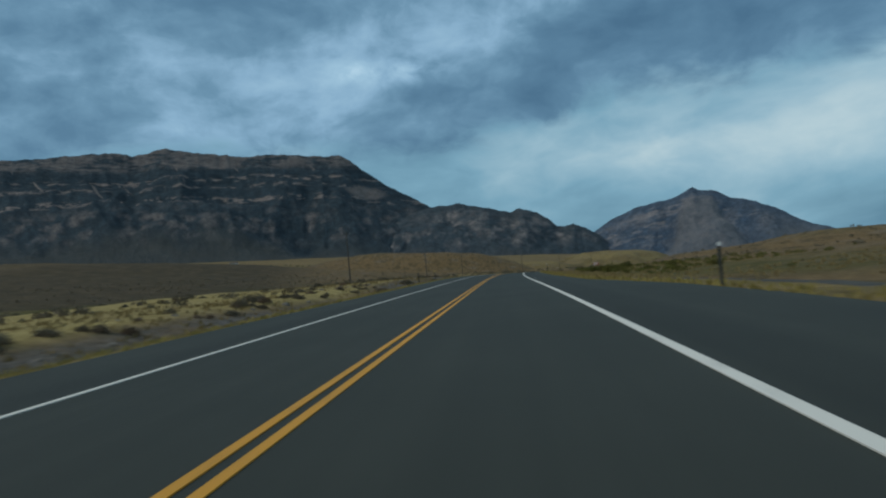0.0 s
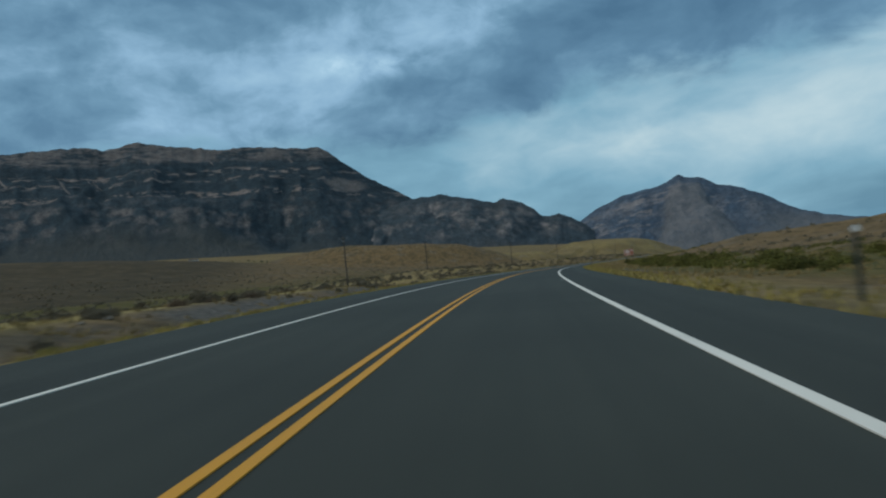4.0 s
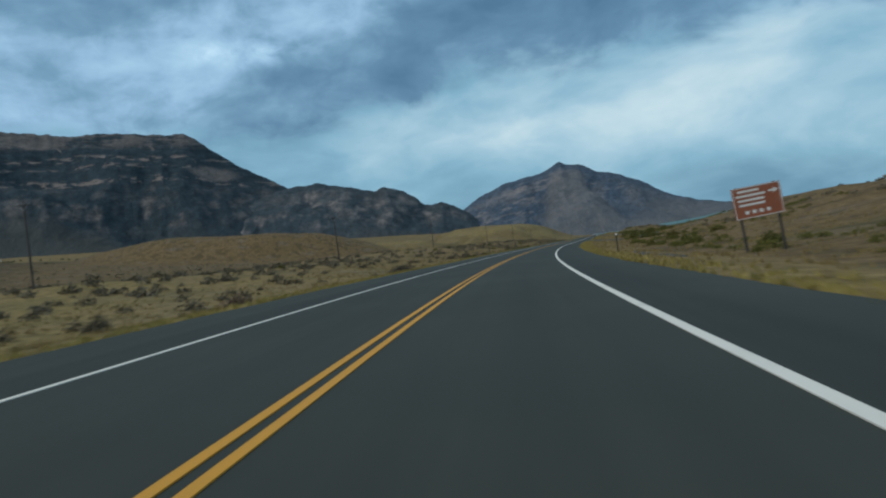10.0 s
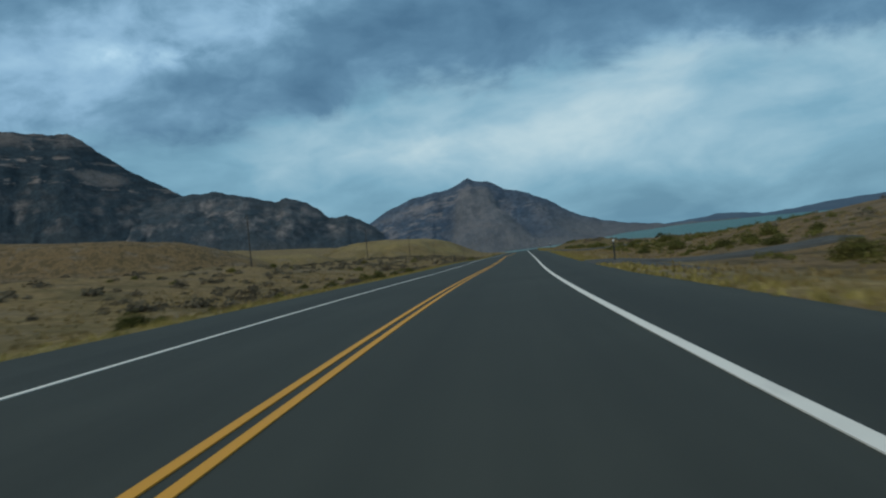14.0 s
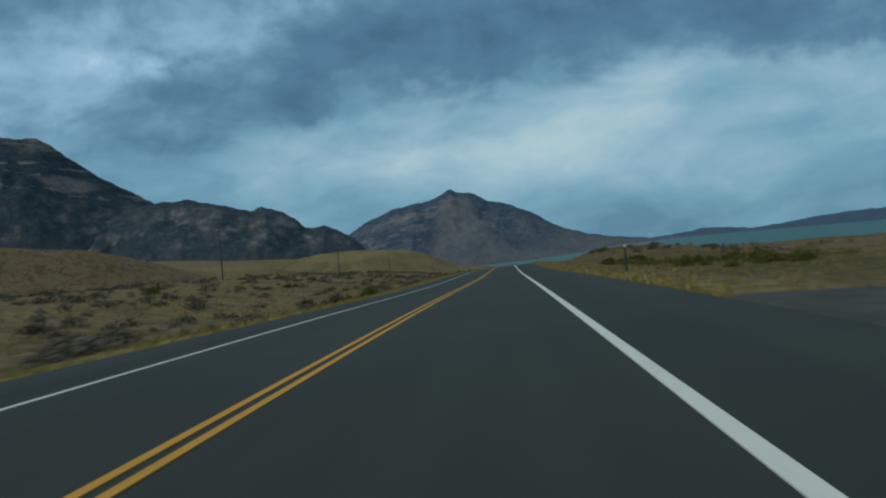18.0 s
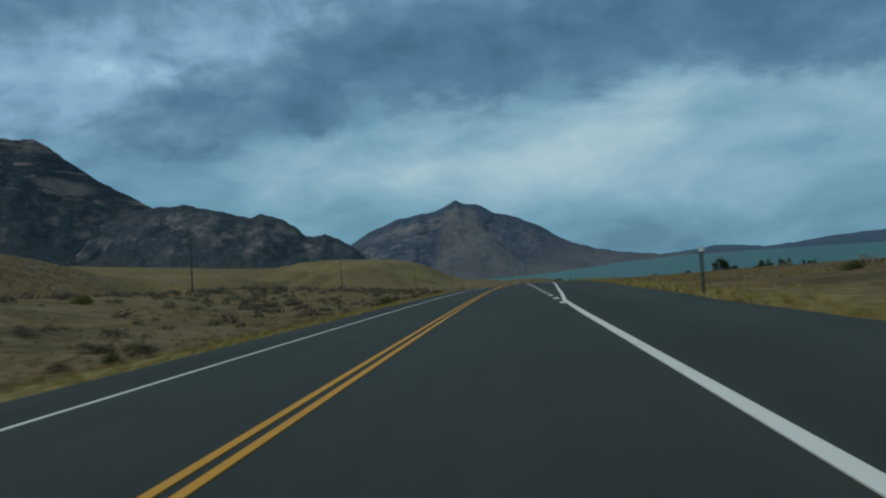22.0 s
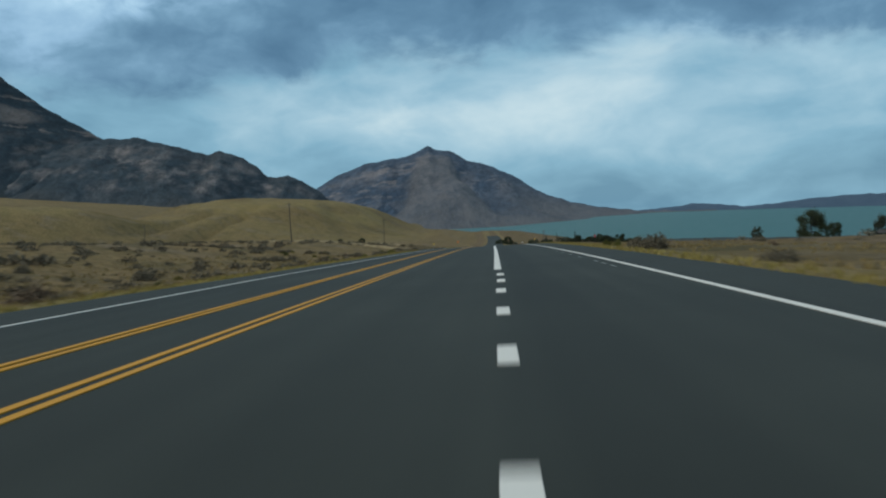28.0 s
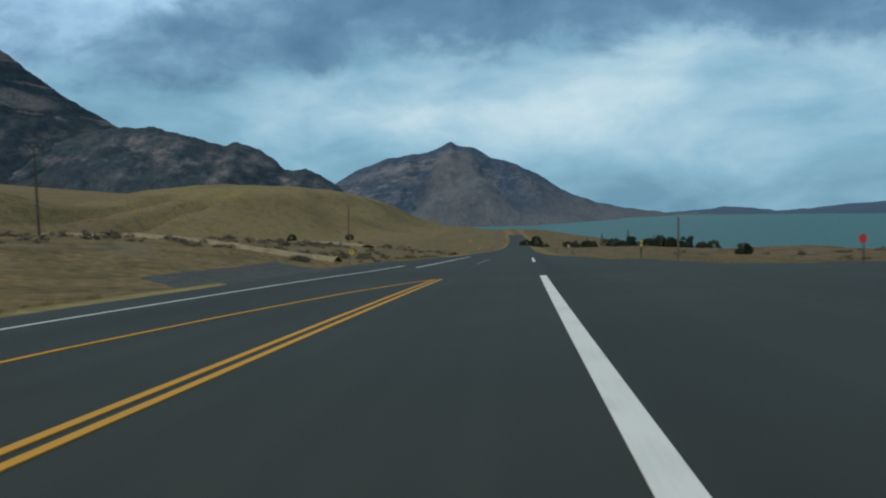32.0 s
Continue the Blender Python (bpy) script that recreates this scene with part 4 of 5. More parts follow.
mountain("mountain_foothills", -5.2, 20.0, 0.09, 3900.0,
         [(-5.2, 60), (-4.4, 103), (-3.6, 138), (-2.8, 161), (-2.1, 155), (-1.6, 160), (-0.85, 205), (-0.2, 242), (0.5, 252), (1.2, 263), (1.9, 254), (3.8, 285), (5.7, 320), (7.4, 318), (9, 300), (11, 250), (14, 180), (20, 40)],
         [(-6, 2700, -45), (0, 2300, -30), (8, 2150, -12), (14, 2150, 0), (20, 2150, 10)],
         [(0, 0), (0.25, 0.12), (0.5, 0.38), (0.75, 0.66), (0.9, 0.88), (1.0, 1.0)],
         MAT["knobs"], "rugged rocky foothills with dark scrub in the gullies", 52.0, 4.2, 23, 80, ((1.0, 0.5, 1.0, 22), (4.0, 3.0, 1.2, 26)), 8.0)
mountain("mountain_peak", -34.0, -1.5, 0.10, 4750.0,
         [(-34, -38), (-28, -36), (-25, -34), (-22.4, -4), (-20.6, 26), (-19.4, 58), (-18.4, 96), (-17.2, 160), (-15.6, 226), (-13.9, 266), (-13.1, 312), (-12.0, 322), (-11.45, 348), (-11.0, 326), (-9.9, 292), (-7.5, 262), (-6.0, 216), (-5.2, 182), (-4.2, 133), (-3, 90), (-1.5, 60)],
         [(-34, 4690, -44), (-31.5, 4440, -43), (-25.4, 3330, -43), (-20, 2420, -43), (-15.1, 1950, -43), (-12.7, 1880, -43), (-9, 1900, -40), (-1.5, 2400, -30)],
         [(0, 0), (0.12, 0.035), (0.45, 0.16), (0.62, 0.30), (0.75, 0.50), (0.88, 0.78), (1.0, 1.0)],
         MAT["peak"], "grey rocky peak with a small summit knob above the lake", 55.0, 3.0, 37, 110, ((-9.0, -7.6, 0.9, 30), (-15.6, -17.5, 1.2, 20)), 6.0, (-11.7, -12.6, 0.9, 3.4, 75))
# low far shore, its haze painted in as blue-grey
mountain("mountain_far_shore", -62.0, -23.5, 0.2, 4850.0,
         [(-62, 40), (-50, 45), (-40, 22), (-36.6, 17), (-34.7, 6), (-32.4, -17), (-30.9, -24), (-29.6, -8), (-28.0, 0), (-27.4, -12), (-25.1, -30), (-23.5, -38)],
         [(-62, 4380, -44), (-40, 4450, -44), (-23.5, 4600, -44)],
         [(0, 0), (0.3, 0.25), (1.0, 1.0)], MAT["far_hill_hazed"], "low hills on the far lake shore, blue-grey haze painted into their colour", 8.0, 3.0, 51, 20, rough=5.0)


# ------------------------------------------------------------------ things by the road
def place(s, o, up=0.0, turn=0.0):
    """A pose on the land at s along and o beside the road, turned with it."""
    sa, oa = np.array([float(s)]), np.array([float(o)])
    c, side = lerp_rows(LINE, sa)[0], lerp_rows(SIDE, sa)[0]
    flat = side[:2] / np.linalg.norm(side[:2])
    z = float(ground_z(sa, oa)[0])
    return pose(c[0] + flat[0] * o, c[1] + flat[1] * o, z + up, 0, 0, float(knots(HEADING, s)) + turn)


def nearest_so(x, y):
    d = (LINE[:, 0] - x) ** 2 + (LINE[:, 1] - y) ** 2
    i = int(np.argmin(d))
    return float(S[i]), float((x - LINE[i, 0]) * SIDE[i, 0] + (y - LINE[i, 1]) * SIDE[i, 1])


def at_xy(x, y, up=0.0, turn=0.0):
    s, o = nearest_so(x, y)
    z = float(ground_z(np.array([s]), np.array([o]))[0])
    return pose(x, y, z + up, 0, 0, turn)


def recreation_sign():
    """Brown guide sign on two posts, 2.2 by 1.45 m; its face looks down the road at -y."""
    e = thing("guide_sign", "brown guide sign with white border and arrow on two leaning posts", "road sign")
    for x in (-0.85, 0.85):
        p = part("post", box((0.10, 0.10, 3.4), (x, 0.08, 1.3), bevel=0.008), MAT["wood"], e)
        part("bolt", rod(0.018, 0.018, (x, -0.032, 2.2), (x, -0.02, 2.2), 8), MAT["steel"], p)
    panel = part("panel", box((2.2, 0.03, 1.45), (0, 0, 2.25), bevel=0.006), MAT["sign_brown"], e)
    for z in (1.556, 2.944):
        part("border", box((2.14, 0.006, 0.03), (0, -0.0185, z)), MAT["sign_white"], panel)
    for x in (-1.055, 1.055):
        part("border", box((0.03, 0.006, 1.36), (x, -0.0185, 2.25)), MAT["sign_white"], panel)
    for i, (w, x) in enumerate(((0.98, -0.36), (1.34, -0.28), (1.2, -0.28), (1.18, -0.27))):
        part("text_bar", box((w, 0.006, 0.10), (x, -0.0185, 2.78 - 0.21 * i)), MAT["sign_white"], panel)
    for i in range(4):
        part("symbol", box((0.17, 0.006, 0.15), (-0.55 + 0.32 * i, -0.0185, 1.80), bevel=0.002), MAT["sign_white"], panel)
    bm = bmesh.new()
    pts = [(-0.22, 0.04), (0.02, 0.04), (0.02, 0.12), (0.24, 0.0), (0.02, -0.12), (0.02, -0.04), (-0.22, -0.04)]
    f = bm.faces.new([bm.verts.new((x + 0.74, -0.0215, z + 2.62)) for x, z in pts])
    ext = bmesh.ops.extrude_face_region(bm, geom=[f])
    bmesh.ops.translate(bm, vec=(0, 0.006, 0), verts=[v for v in ext["geom"] if isinstance(v, bmesh.types.BMVert)])
    bmesh.ops.recalc_face_normals(bm, faces=bm.faces)
    part("arrow", bm, MAT["sign_white"], panel)
    e.matrix_world = place(292, 12.9, 0.05, 2) @ pose(0, 0, 0, 0, -4.5, 0)


recreation_sign()


def delineator(colour, label):
    e = thing("delineator_post", label, "marker post", "roadside delineators")
    post = part("post", box((0.075, 0.014, 1.45), (0, 0, 0.5), bevel=0.003), MAT["dark_steel"], e)
    for x in (-0.035, 0.035):
        part("flange", box((0.012, 0.03, 1.4), (x, 0.015, 0.5)), MAT["dark_steel"], post)
    head = part("reflector", rod(0.06, 0.06, (0, -0.012, 1.16), (0, -0.03, 1.16), 14), colour, e, "round reflector")
    part("rim", rod(0.068, 0.068, (0, -0.007, 1.16), (0, -0.016, 1.16), 14), MAT["steel"], head)
    return e


first = delineator(MAT["sign_white"], "thin dark steel marker post with a round white reflector")
first.matrix_world = place(20.8, 7.6)
for s, o in ((115, 7.2), (205, 7.1), (305, 7.5), (400, 7.5), (493, 7.5), (584, 7.2), (694, 11.0)):
    copy_thing(first, place(s, o, 0, random.uniform(-6, 6)))
for x, y in ((196.7, 911.7), (206.1, 945.5), (219, 934), (226.2, 1003.5), (240, 1026), (244, 1068)):
    copy_thing(first, at_xy(x, y, 0, -17))
left_post = delineator(MAT["dark_steel"], "thin dark steel marker post seen from behind")
left_post.matrix_world = place(77.6, -7.3)
delineator(MAT["sign_yellow"], "thin dark steel marker post with a round yellow reflector").matrix_world = place(96, -7.6)
for s, o in ((823.4, 10.9), (270, -8.8), (372, -8.0), (470, -7.6), (560, -7.2)):
    copy_thing(left_post, place(s, o, 0, random.uniform(-6, 6)))


def warning_sign(mat, label, size, height, diamond, mark):
    e = thing("warning_sign", label, "road sign")
    part("post", box((0.06, 0.06, height + 0.4), (0, 0.05, height / 2 - 0.2), bevel=0.005), MAT["steel"], e)
    turn = pose(0, 0, 0, 0, 45, 0) if diamond else None
    plate = part("plate", box((size, 0.015, size), (0, 0, height), turn, 0.004), mat, e)
    if mark:
        part("mark", box((size * 0.35, 0.005, size * 0.42), (0, -0.0105, height), None, 0.001), MAT["sign_black"], plate)
    return e


warning_sign(MAT["sign_yellow"], "small yellow warning plate on a steel post", 0.30, 1.0, False, True).matrix_world = place(873, -9.7)


def object_marker():
    e = thing("object_marker", "dark steel post with two round yellow reflectors one above the other", "marker post")
    part("post", box((0.075, 0.014, 1.95), (0, 0, 0.62), bevel=0.003), MAT["dark_steel"], e)
    for z in (1.16, 1.42):
        head = part("reflector", rod(0.10, 0.10, (0, -0.012, z), (0, -0.03, z), 14), MAT["sign_yellow"], e, "round yellow reflector")
        part("rim", rod(0.11, 0.11, (0, -0.007, z), (0, -0.016, z), 14), MAT["steel"], head)
    e.matrix_world = place(876, 11.4)


object_marker()
warning_sign(MAT["sign_yellow"], "small yellow chevron plate beside the bend", 0.35, 1.1, False, True).matrix_world = place(1010, -9.0)
warning_sign(MAT["sign_white"], "small white route plate on a steel post", 0.35, 1.5, False, True).matrix_world = place(960, 10.6)


warning_sign(MAT["sign_orange"], "small orange diamond sign beside the far bend", 0.9, 1.9, True, False).matrix_world = at_xy(229, 1124, 0, -17)


def wooden_post():
    e = thing("wooden_post", "bare weathered wooden post beside the side road", "post")
    part("shaft", rod(0.075, 0.065, (0, 0, -0.4), (0, 0, 3.0), 10), MAT["pale_wood"], e)
    part("cap", rod(0.065, 0.03, (0, 0, 3.0), (0, 0, 3.05), 10), MAT["pale_wood"], e)
    return e


wooden_post().matrix_world = at_xy(178.5, 844.1)


def stop_sign():
    e = thing("side_road_sign", "red octagonal sign on a steel post by the side road", "road sign")
    part("post", box((0.06, 0.06, 2.2), (0, 0.05, 0.8), bevel=0.005), MAT["dark_steel"], e)
    bm = rod(0.30, 0.30, (0, -0.008, 1.6), (0, 0.008, 1.6), 8)
    plate = part("plate", bm, MAT["sign_red"], e)
    part("bolt", rod(0.012, 0.012, (0, -0.014, 1.75), (0, -0.007, 1.75), 6), MAT["steel"], plate)
    return e


stop_sign().matrix_world = place(866, 22.7, 0, -68)


def power_pole():
    e = thing("power_pole", "weathered wooden power pole with one crossarm", "power pole", "power poles along the highway")
    part("pole", rod(0.135, 0.085, (0, 0, -0.6), (0, 0, 9.2), 12), MAT["wood"], e)
    arm = part("crossarm", box((1.5, 0.08, 0.09), (0, -0.13, 8.75), bevel=0.01), MAT["wood"], e)
    for x in (-0.65, 0.0, 0.65):
        part("insulator", rod(0.05, 0.028, (x, -0.13, 8.81), (x, -0.13, 8.98), 8), MAT["steel"], arm)
    for x in (-0.4, 0.4):
        part("brace", rod(0.018, 0.018, (x, -0.13, 8.7), (0, -0.12, 8.1), 6), MAT["steel"], arm)
    return e


pole = power_pole()
pole.matrix_world = at_xy(-31, 128)
for x, y in ((-32.8, 229), (-32.8, 336), (-7.4, 407), (14.4, 491), (41, 582), (64.6, 669), (92, 776), (129, 877.5), (166, 985), (76, 1010)):
    copy_thing(pole, at_xy(x, y, 0, random.uniform(-14, 4)) @ pose(0, 0, 0, random.uniform(-1.2, 1.2), random.uniform(-1.5, 1.5), 0))


# ------------------------------------------------------------------ side roads
def side_patch(name, s_a, s_b, o_a, o_b, mat, label, up=0.05, rag=0.5, skew=0.0, flare=7.0):
    """A strip of made ground that leaves the highway sideways, ragged at its borders."""
    n, m = 26, 34
    s = np.linspace(0, 1, n)
    o = np.linspace(o_a, o_b, m)
    uu, oo = np.meshgrid(s, o, indexing="ij")
    run = np.abs(oo - o_a)
    lo = s_a + skew * run - flare * np.exp(-run / 5.0) + rag * fbm(oo / 3, oo * 0, 3, 77)
    hi = s_b + skew * run + flare * np.exp(-run / 5.0) + rag * fbm(oo / 3, oo * 0 + 9, 3, 79)
    ss = lo + (hi - lo) * uu
    c, side = lerp_rows(LINE, ss), lerp_rows(SIDE, ss)
    z = ground_z(ss, oo) + up
    z[0], z[-1] = z[0] - 0.12, z[-1] - 0.12
    z[:, 0] -= 0.08
    v = np.stack([c[..., 0] + side[..., 0] * oo, c[..., 1] + side[..., 1] * oo, z], -1).reshape(-1, 3)
    me = mesh_from(name, v, grid_faces(n, m), mat, True)
    if o_b > o_a:
        me.flip_normals()
    tagged(new(name, me), label, "road", kind="structure")


side_patch("road_side_lane", 830, 872, 7.2, 75, MAT["asphalt"], "asphalt side road leaving the highway at the junction", 0.115, 0.3)
side_patch("road_gravel_approach", 850, 876, -7.0, -21, MAT["gravel"], "dark grey gravel farm track meeting the highway", 0.06, 0.5, 0.95)
for s_a, s_b in ENTRANCES:
    side_patch("road_field_entrance", s_a, s_b, 5.9, 19, MAT["gravel"], "dark grey gravel field entrance beside the highway", 0.10, 0.25, -0.15, 1.6)


def verge_strip(s_a, s_b, o_a, o_b):
    """A long worn patch of dark gravel beside the shoulder."""
    n, m = int((s_b - s_a) * 1.5), 8
    s, w = np.linspace(s_a, s_b, n), np.linspace(0, 1, m)
    ends = np.sin(np.pi * (s - s_a) / (s_b - s_a)) ** 0.5
    half = (o_b - o_a) / 2 * ends * (0.85 + 0.5 * fbm(s / 2.5, s * 0 + o_a, 3, 83)) + 0.05
    o = (o_a + o_b) / 2 + half[:, None] * (w[None] * 2 - 1)
    ss = np.repeat(s[:, None], m, 1)
    c, side = lerp_rows(LINE, ss), lerp_rows(SIDE, ss)
    z = ground_z(ss, o) + 0.07 * np.sin(np.pi * w)[None] - 0.02
    v = np.stack([c[..., 0] + side[..., 0] * o, c[..., 1] + side[..., 1] * o, z], -1).reshape(-1, 3)
    me = mesh_from("ground_gravel_strip", v, grid_faces(n, m), MAT["gravel"], True)
    me.flip_normals()
    tagged(new("ground_gravel_strip", me), "worn strip of dark gravel along the verge", "gravel", kind="structure")


for strip_of in ((14, 40, 9.2, 11.8), (140, 158, 7.2, 9.2), (288, 306, 7.8, 9.4), (382, 398, 7.4, 9.2)):
    verge_strip(*strip_of)


# ------------------------------------------------------------------ plants
def fast_mesh(name, verts, faces, mat):
    """A mesh from arrays of points and of faces with one number of corners."""
    verts, faces = np.asarray(verts, np.float32), np.asarray(faces, np.int32)
    me = bpy.data.meshes.new(name)
    me.vertices.add(len(verts))
    me.vertices.foreach_set("co", verts.ravel())
    k = faces.shape[1]
    me.loops.add(faces.size)
    me.loops.foreach_set("vertex_index", faces.ravel())
    me.polygons.add(len(faces))
    me.polygons.foreach_set("loop_start", np.arange(0, faces.size, k, dtype=np.int32))
    me.materials.append(mat)
    me.update(calc_edges=True)
    me.validate()
    return me


RNG = np.random.default_rng(7)


def leaf_cloud(count, radius, height, leaf, hollow=0.45, flat=0.75, dome=True):
    """Small four-cornered leaves spread through the outer part of a domed, uneven crown: points and faces."""
    d = RNG.normal(size=(count, 3))
    d /= np.linalg.norm(d, axis=1, keepdims=True)
    if dome:
        d[:, 2] = np.abs(d[:, 2]) - 0.15
    lob = 0.80 + 0.24 * np.sin(d[:, 0] * 4.1 + 1.3) * np.sin(d[:, 1] * 3.7 + 0.4) + 0.10 * RNG.normal(size=count)
    rad = hollow + (1 - hollow) * RNG.random(count) ** 0.6
    c = d * (lob * rad)[:, None] * np.array([radius, radius, height])
    if dome:
        c[:, 2] = np.maximum(c[:, 2] + 0.12 * height, 0.02)
    a = RNG.normal(size=(count, 3))
    a /= np.linalg.norm(a, axis=1, keepdims=True)
    b = np.cross(a, RNG.normal(size=(count, 3)))
    b /= np.linalg.norm(b, axis=1, keepdims=True)
    sz = leaf * (0.6 + 0.8 * RNG.random(count))[:, None]
    a, b = a * sz, b * sz * flat
    v = np.stack([c - a, c + b * 0.6, c + a, c - b * 0.6], 1).reshape(-1, 3)
    return v, np.arange(count * 4).reshape(-1, 4)


def twigs(count, radius, height, thick):
    v, f = [], []
    for i in range(count):
        ang, lean = RNG.random() * 6.283, 0.25 + RNG.random() * 0.75
        tip = np.array([math.cos(ang) * radius * lean, math.sin(ang) * radius * lean, height * (0.65 + 0.45 * RNG.random())])
        n = len(v)
        for q in range(3):
            w = np.array([math.cos(q * 2.1), math.sin(q * 2.1), 0]) * thick
            v.append(w + [0, 0, -0.05])
        v.append(tip)
        f += [(n, n + 1, n + 3), (n + 1, n + 2, n + 3), (n + 2, n, n + 3)]
    return np.array(v), np.array(f)


def bush_kind(name, mat, radius, height, count, leaf, label, group):
    e = thing(name, label, "bush", group)
    v, f = twigs(9, radius * 0.7, height * 0.8, 0.012)
    t = new("twigs", fast_mesh("twigs", v, f, MAT["dead"]))
    t.parent = e
    v, f = leaf_cloud(count, radius, height, leaf, 0.25)
    c = new("leaves", fast_mesh("leaves", v, f, mat))
    c.parent = e
    return e


def field_pos(s, o):
    c, side = lerp_rows(LINE, s), lerp_rows(SIDE, s)
    flat = side[..., :2] / np.linalg.norm(side[..., :2], axis=-1, keepdims=True)
    xy = c[..., :2] + flat * np.asarray(o)[..., None]
    return np.concatenate([xy, ground_z(s, o)[..., None]], -1)


def free(s, o):
    """True off the highway and off the side roads."""
    ok = (o < table(s, PAVE_L) - 0.9) | (o > table(s, PAVE_R) + 0.9)
    for a, b, c, d in ((822, 884, 0, 80), (840, 890, -36, 0), (14, 40, 0, 12), (395.5, 405, 0, 17), (463, 474.5, 0, 17)):
        ok &= ~((s > a) & (s < b) & (o > c) & (o < d))
    return ok


def sow(count, s_a, s_b, o_a, o_b, power=1.5, clump=26.0, keep=0.5, seed=3):
    """Points strewn in clumps; power above 1 draws them towards o_a."""
    s = s_a + (s_b - s_a) * RNG.random(count)
    o = o_a + (o_b - o_a) * RNG.random(count) ** power
    p = field_pos(s, o)
    dens = fbm(p[:, 0] / clump, p[:, 1] / clump, 3, seed) * 0.5 + 0.5
    ok = free(s, o) & (dens + 0.25 * (RNG.random(count) - 0.5) > keep)
    return s[ok], o[ok], p[ok]


def scatter_things(base_list, s, o, p, limit, lo, hi):
    pick = RNG.permutation(len(s))[:limit]
    for j, i in enumerate(pick):
        base = base_list[j % len(base_list)]
        k = lo + (hi - lo) * RNG.random() ** 1.7
        base.scale = (k, k, k * (0.8 + 0.35 * RNG.random()))
        copy_thing(base, pose(float(p[i, 0]), float(p[i, 1]), float(p[i, 2]) - 0.03, 0, 0, RNG.random() * 360))


SAGE = [bush_kind("sagebrush", MAT["sage"], 0.62, 0.58, 1300, 0.046, "grey-green sagebrush on dry ground", "roadside sagebrush"),
        bush_kind("sagebrush", MAT["sage"], 0.85, 0.52, 1500, 0.05, "wide low grey sagebrush on dry ground", "roadside sagebrush"),
        bush_kind("sagebrush", MAT["dead"], 0.6, 0.45, 1000, 0.044, "brown half-dead sagebrush on dry ground", "roadside sagebrush")]
GREEN = [bush_kind("rabbitbrush", MAT["rabbit"], 0.8, 0.75, 1500, 0.05, "yellow-green rabbitbrush behind the shoulder", "roadside rabbitbrush"),
         bush_kind("rabbitbrush", MAT["rabbit"], 1.1, 0.85, 1900, 0.056, "broad yellow-green rabbitbrush behind the shoulder", "roadside rabbitbrush")]
for i, e in enumerate(SAGE + GREEN):
    e.matrix_world = place(140 + 31 * i, -13.5 - 1.3 * i if i < 3 else 14.0 + i)
left_near = sow(1700, -10, 930, -8.4, -42, 1.35, 24.0, 0.46, 3)
scatter_things(SAGE, *left_near, 115, 0.6, 2.2)
right_near = sow(700, 540, 930, 11.5, 50, 1.1, 22.0, 0.5, 5)
scatter_things(SAGE, *right_near, 24, 0.5, 1.4)
green_near = sow(1300, 60, 520, 12.4, 22, 1.2, 20.0, 0.42, 8)
scatter_things(GREEN, *green_near, 165, 0.5, 1.25)
late_left = sow(240, 800, 839, -8.8, -26, 1.2, 7.0, 0.42, 36)
scatter_things(SAGE, *late_left, 22, 0.5, 1.4)
bank_top = sow(900, 8, 82, -12.0, -14.0, 1.0, 7.0, 0.38, 14)
scatter_things(SAGE, *bank_top, 42, 0.5, 1.1)
bank_lip = sow(420, 126, 168, -13.6, -15.2, 1.0, 7.0, 0.38, 18)
scatter_things(SAGE, *bank_lip, 20, 0.5, 1.1)
bank_face = sow(500, 8, 250, -8.6, -13.5, 1.0, 6.0, 0.5, 15)
scatter_things(SAGE, *bank_face, 22, 0.4, 1.0)
green_left = sow(420, 330, 900, -8.2, -40, 1.6, 20.0, 0.46, 12)
scatter_things(GREEN, *green_left, 85, 0.4, 1.15)


def joined_bushes(name, pos, size, mat, label, leaves=46, leaf=0.2):
    """Low bushes past counting, one mesh."""
    lib = [leaf_cloud(leaves, 1.0, 0.75, leaf, 0.3) for _ in range(6)]
    vs, n = [], len(pos)
    ang = RNG.random(n) * 6.283
    for i in range(n):
        v = lib[i % 6][0] * size[i]
        c, s_ = math.cos(ang[i]), math.sin(ang[i])
        r = v @ np.array([[c, s_, 0], [-s_, c, 0], [0, 0, 1]])
        vs.append(r + pos[i])
    v = np.concatenate(vs)
    tagged(new(name, fast_mesh(name, v, np.arange(len(v)).reshape(-1, 4), mat)), label, "brush", kind="stuff")


a = sow(6600, -20, 960, -30, -330, 1.6, 45.0, 0.45, 3)[2]
joined_bushes("sagebrush_field", a, 0.5 + 0.95 * RNG.random(len(a)) ** 2, MAT["sage"], "scattered grey sagebrush over the dry plain", 60, 0.17)
a = sow(900, 0, 400, -17, -75, 1.2, 18.0, 0.47, 10)[2]
joined_bushes("sagebrush_patches", a, 0.4 + 0.8 * RNG.random(len(a)) ** 1.5, MAT["sage"], "loose patches of grey-brown sagebrush beyond the ditch", 110, 0.12)
a = sow(2700, 400, 1000, -12, -95, 1.2, 20.0, 0.45, 6)[2]
joined_bushes("sagebrush_thicket", a, 0.4 + 0.8 * RNG.random(len(a)) ** 1.5, MAT["sage"], "crowded grey-brown sagebrush beside the road", 110, 0.12)
a = sow(2600, 40, 560, 13, 34, 1.6, 20.0, 0.46, 8)[2]
joined_bushes("brush_slope", a, 0.28 + 0.42 * RNG.random(len(a)) ** 1.6, MAT["rabbit"], "green brush over the low rise beside the road", 120, 0.11)
a = np.concatenate([sow(1500, 60, 620, 24, 150, 1.1, 22.0, 0.46, 5)[2], sow(320, 620, 1000, 24, 150, 1.1, 22.0, 0.52, 5)[2]])
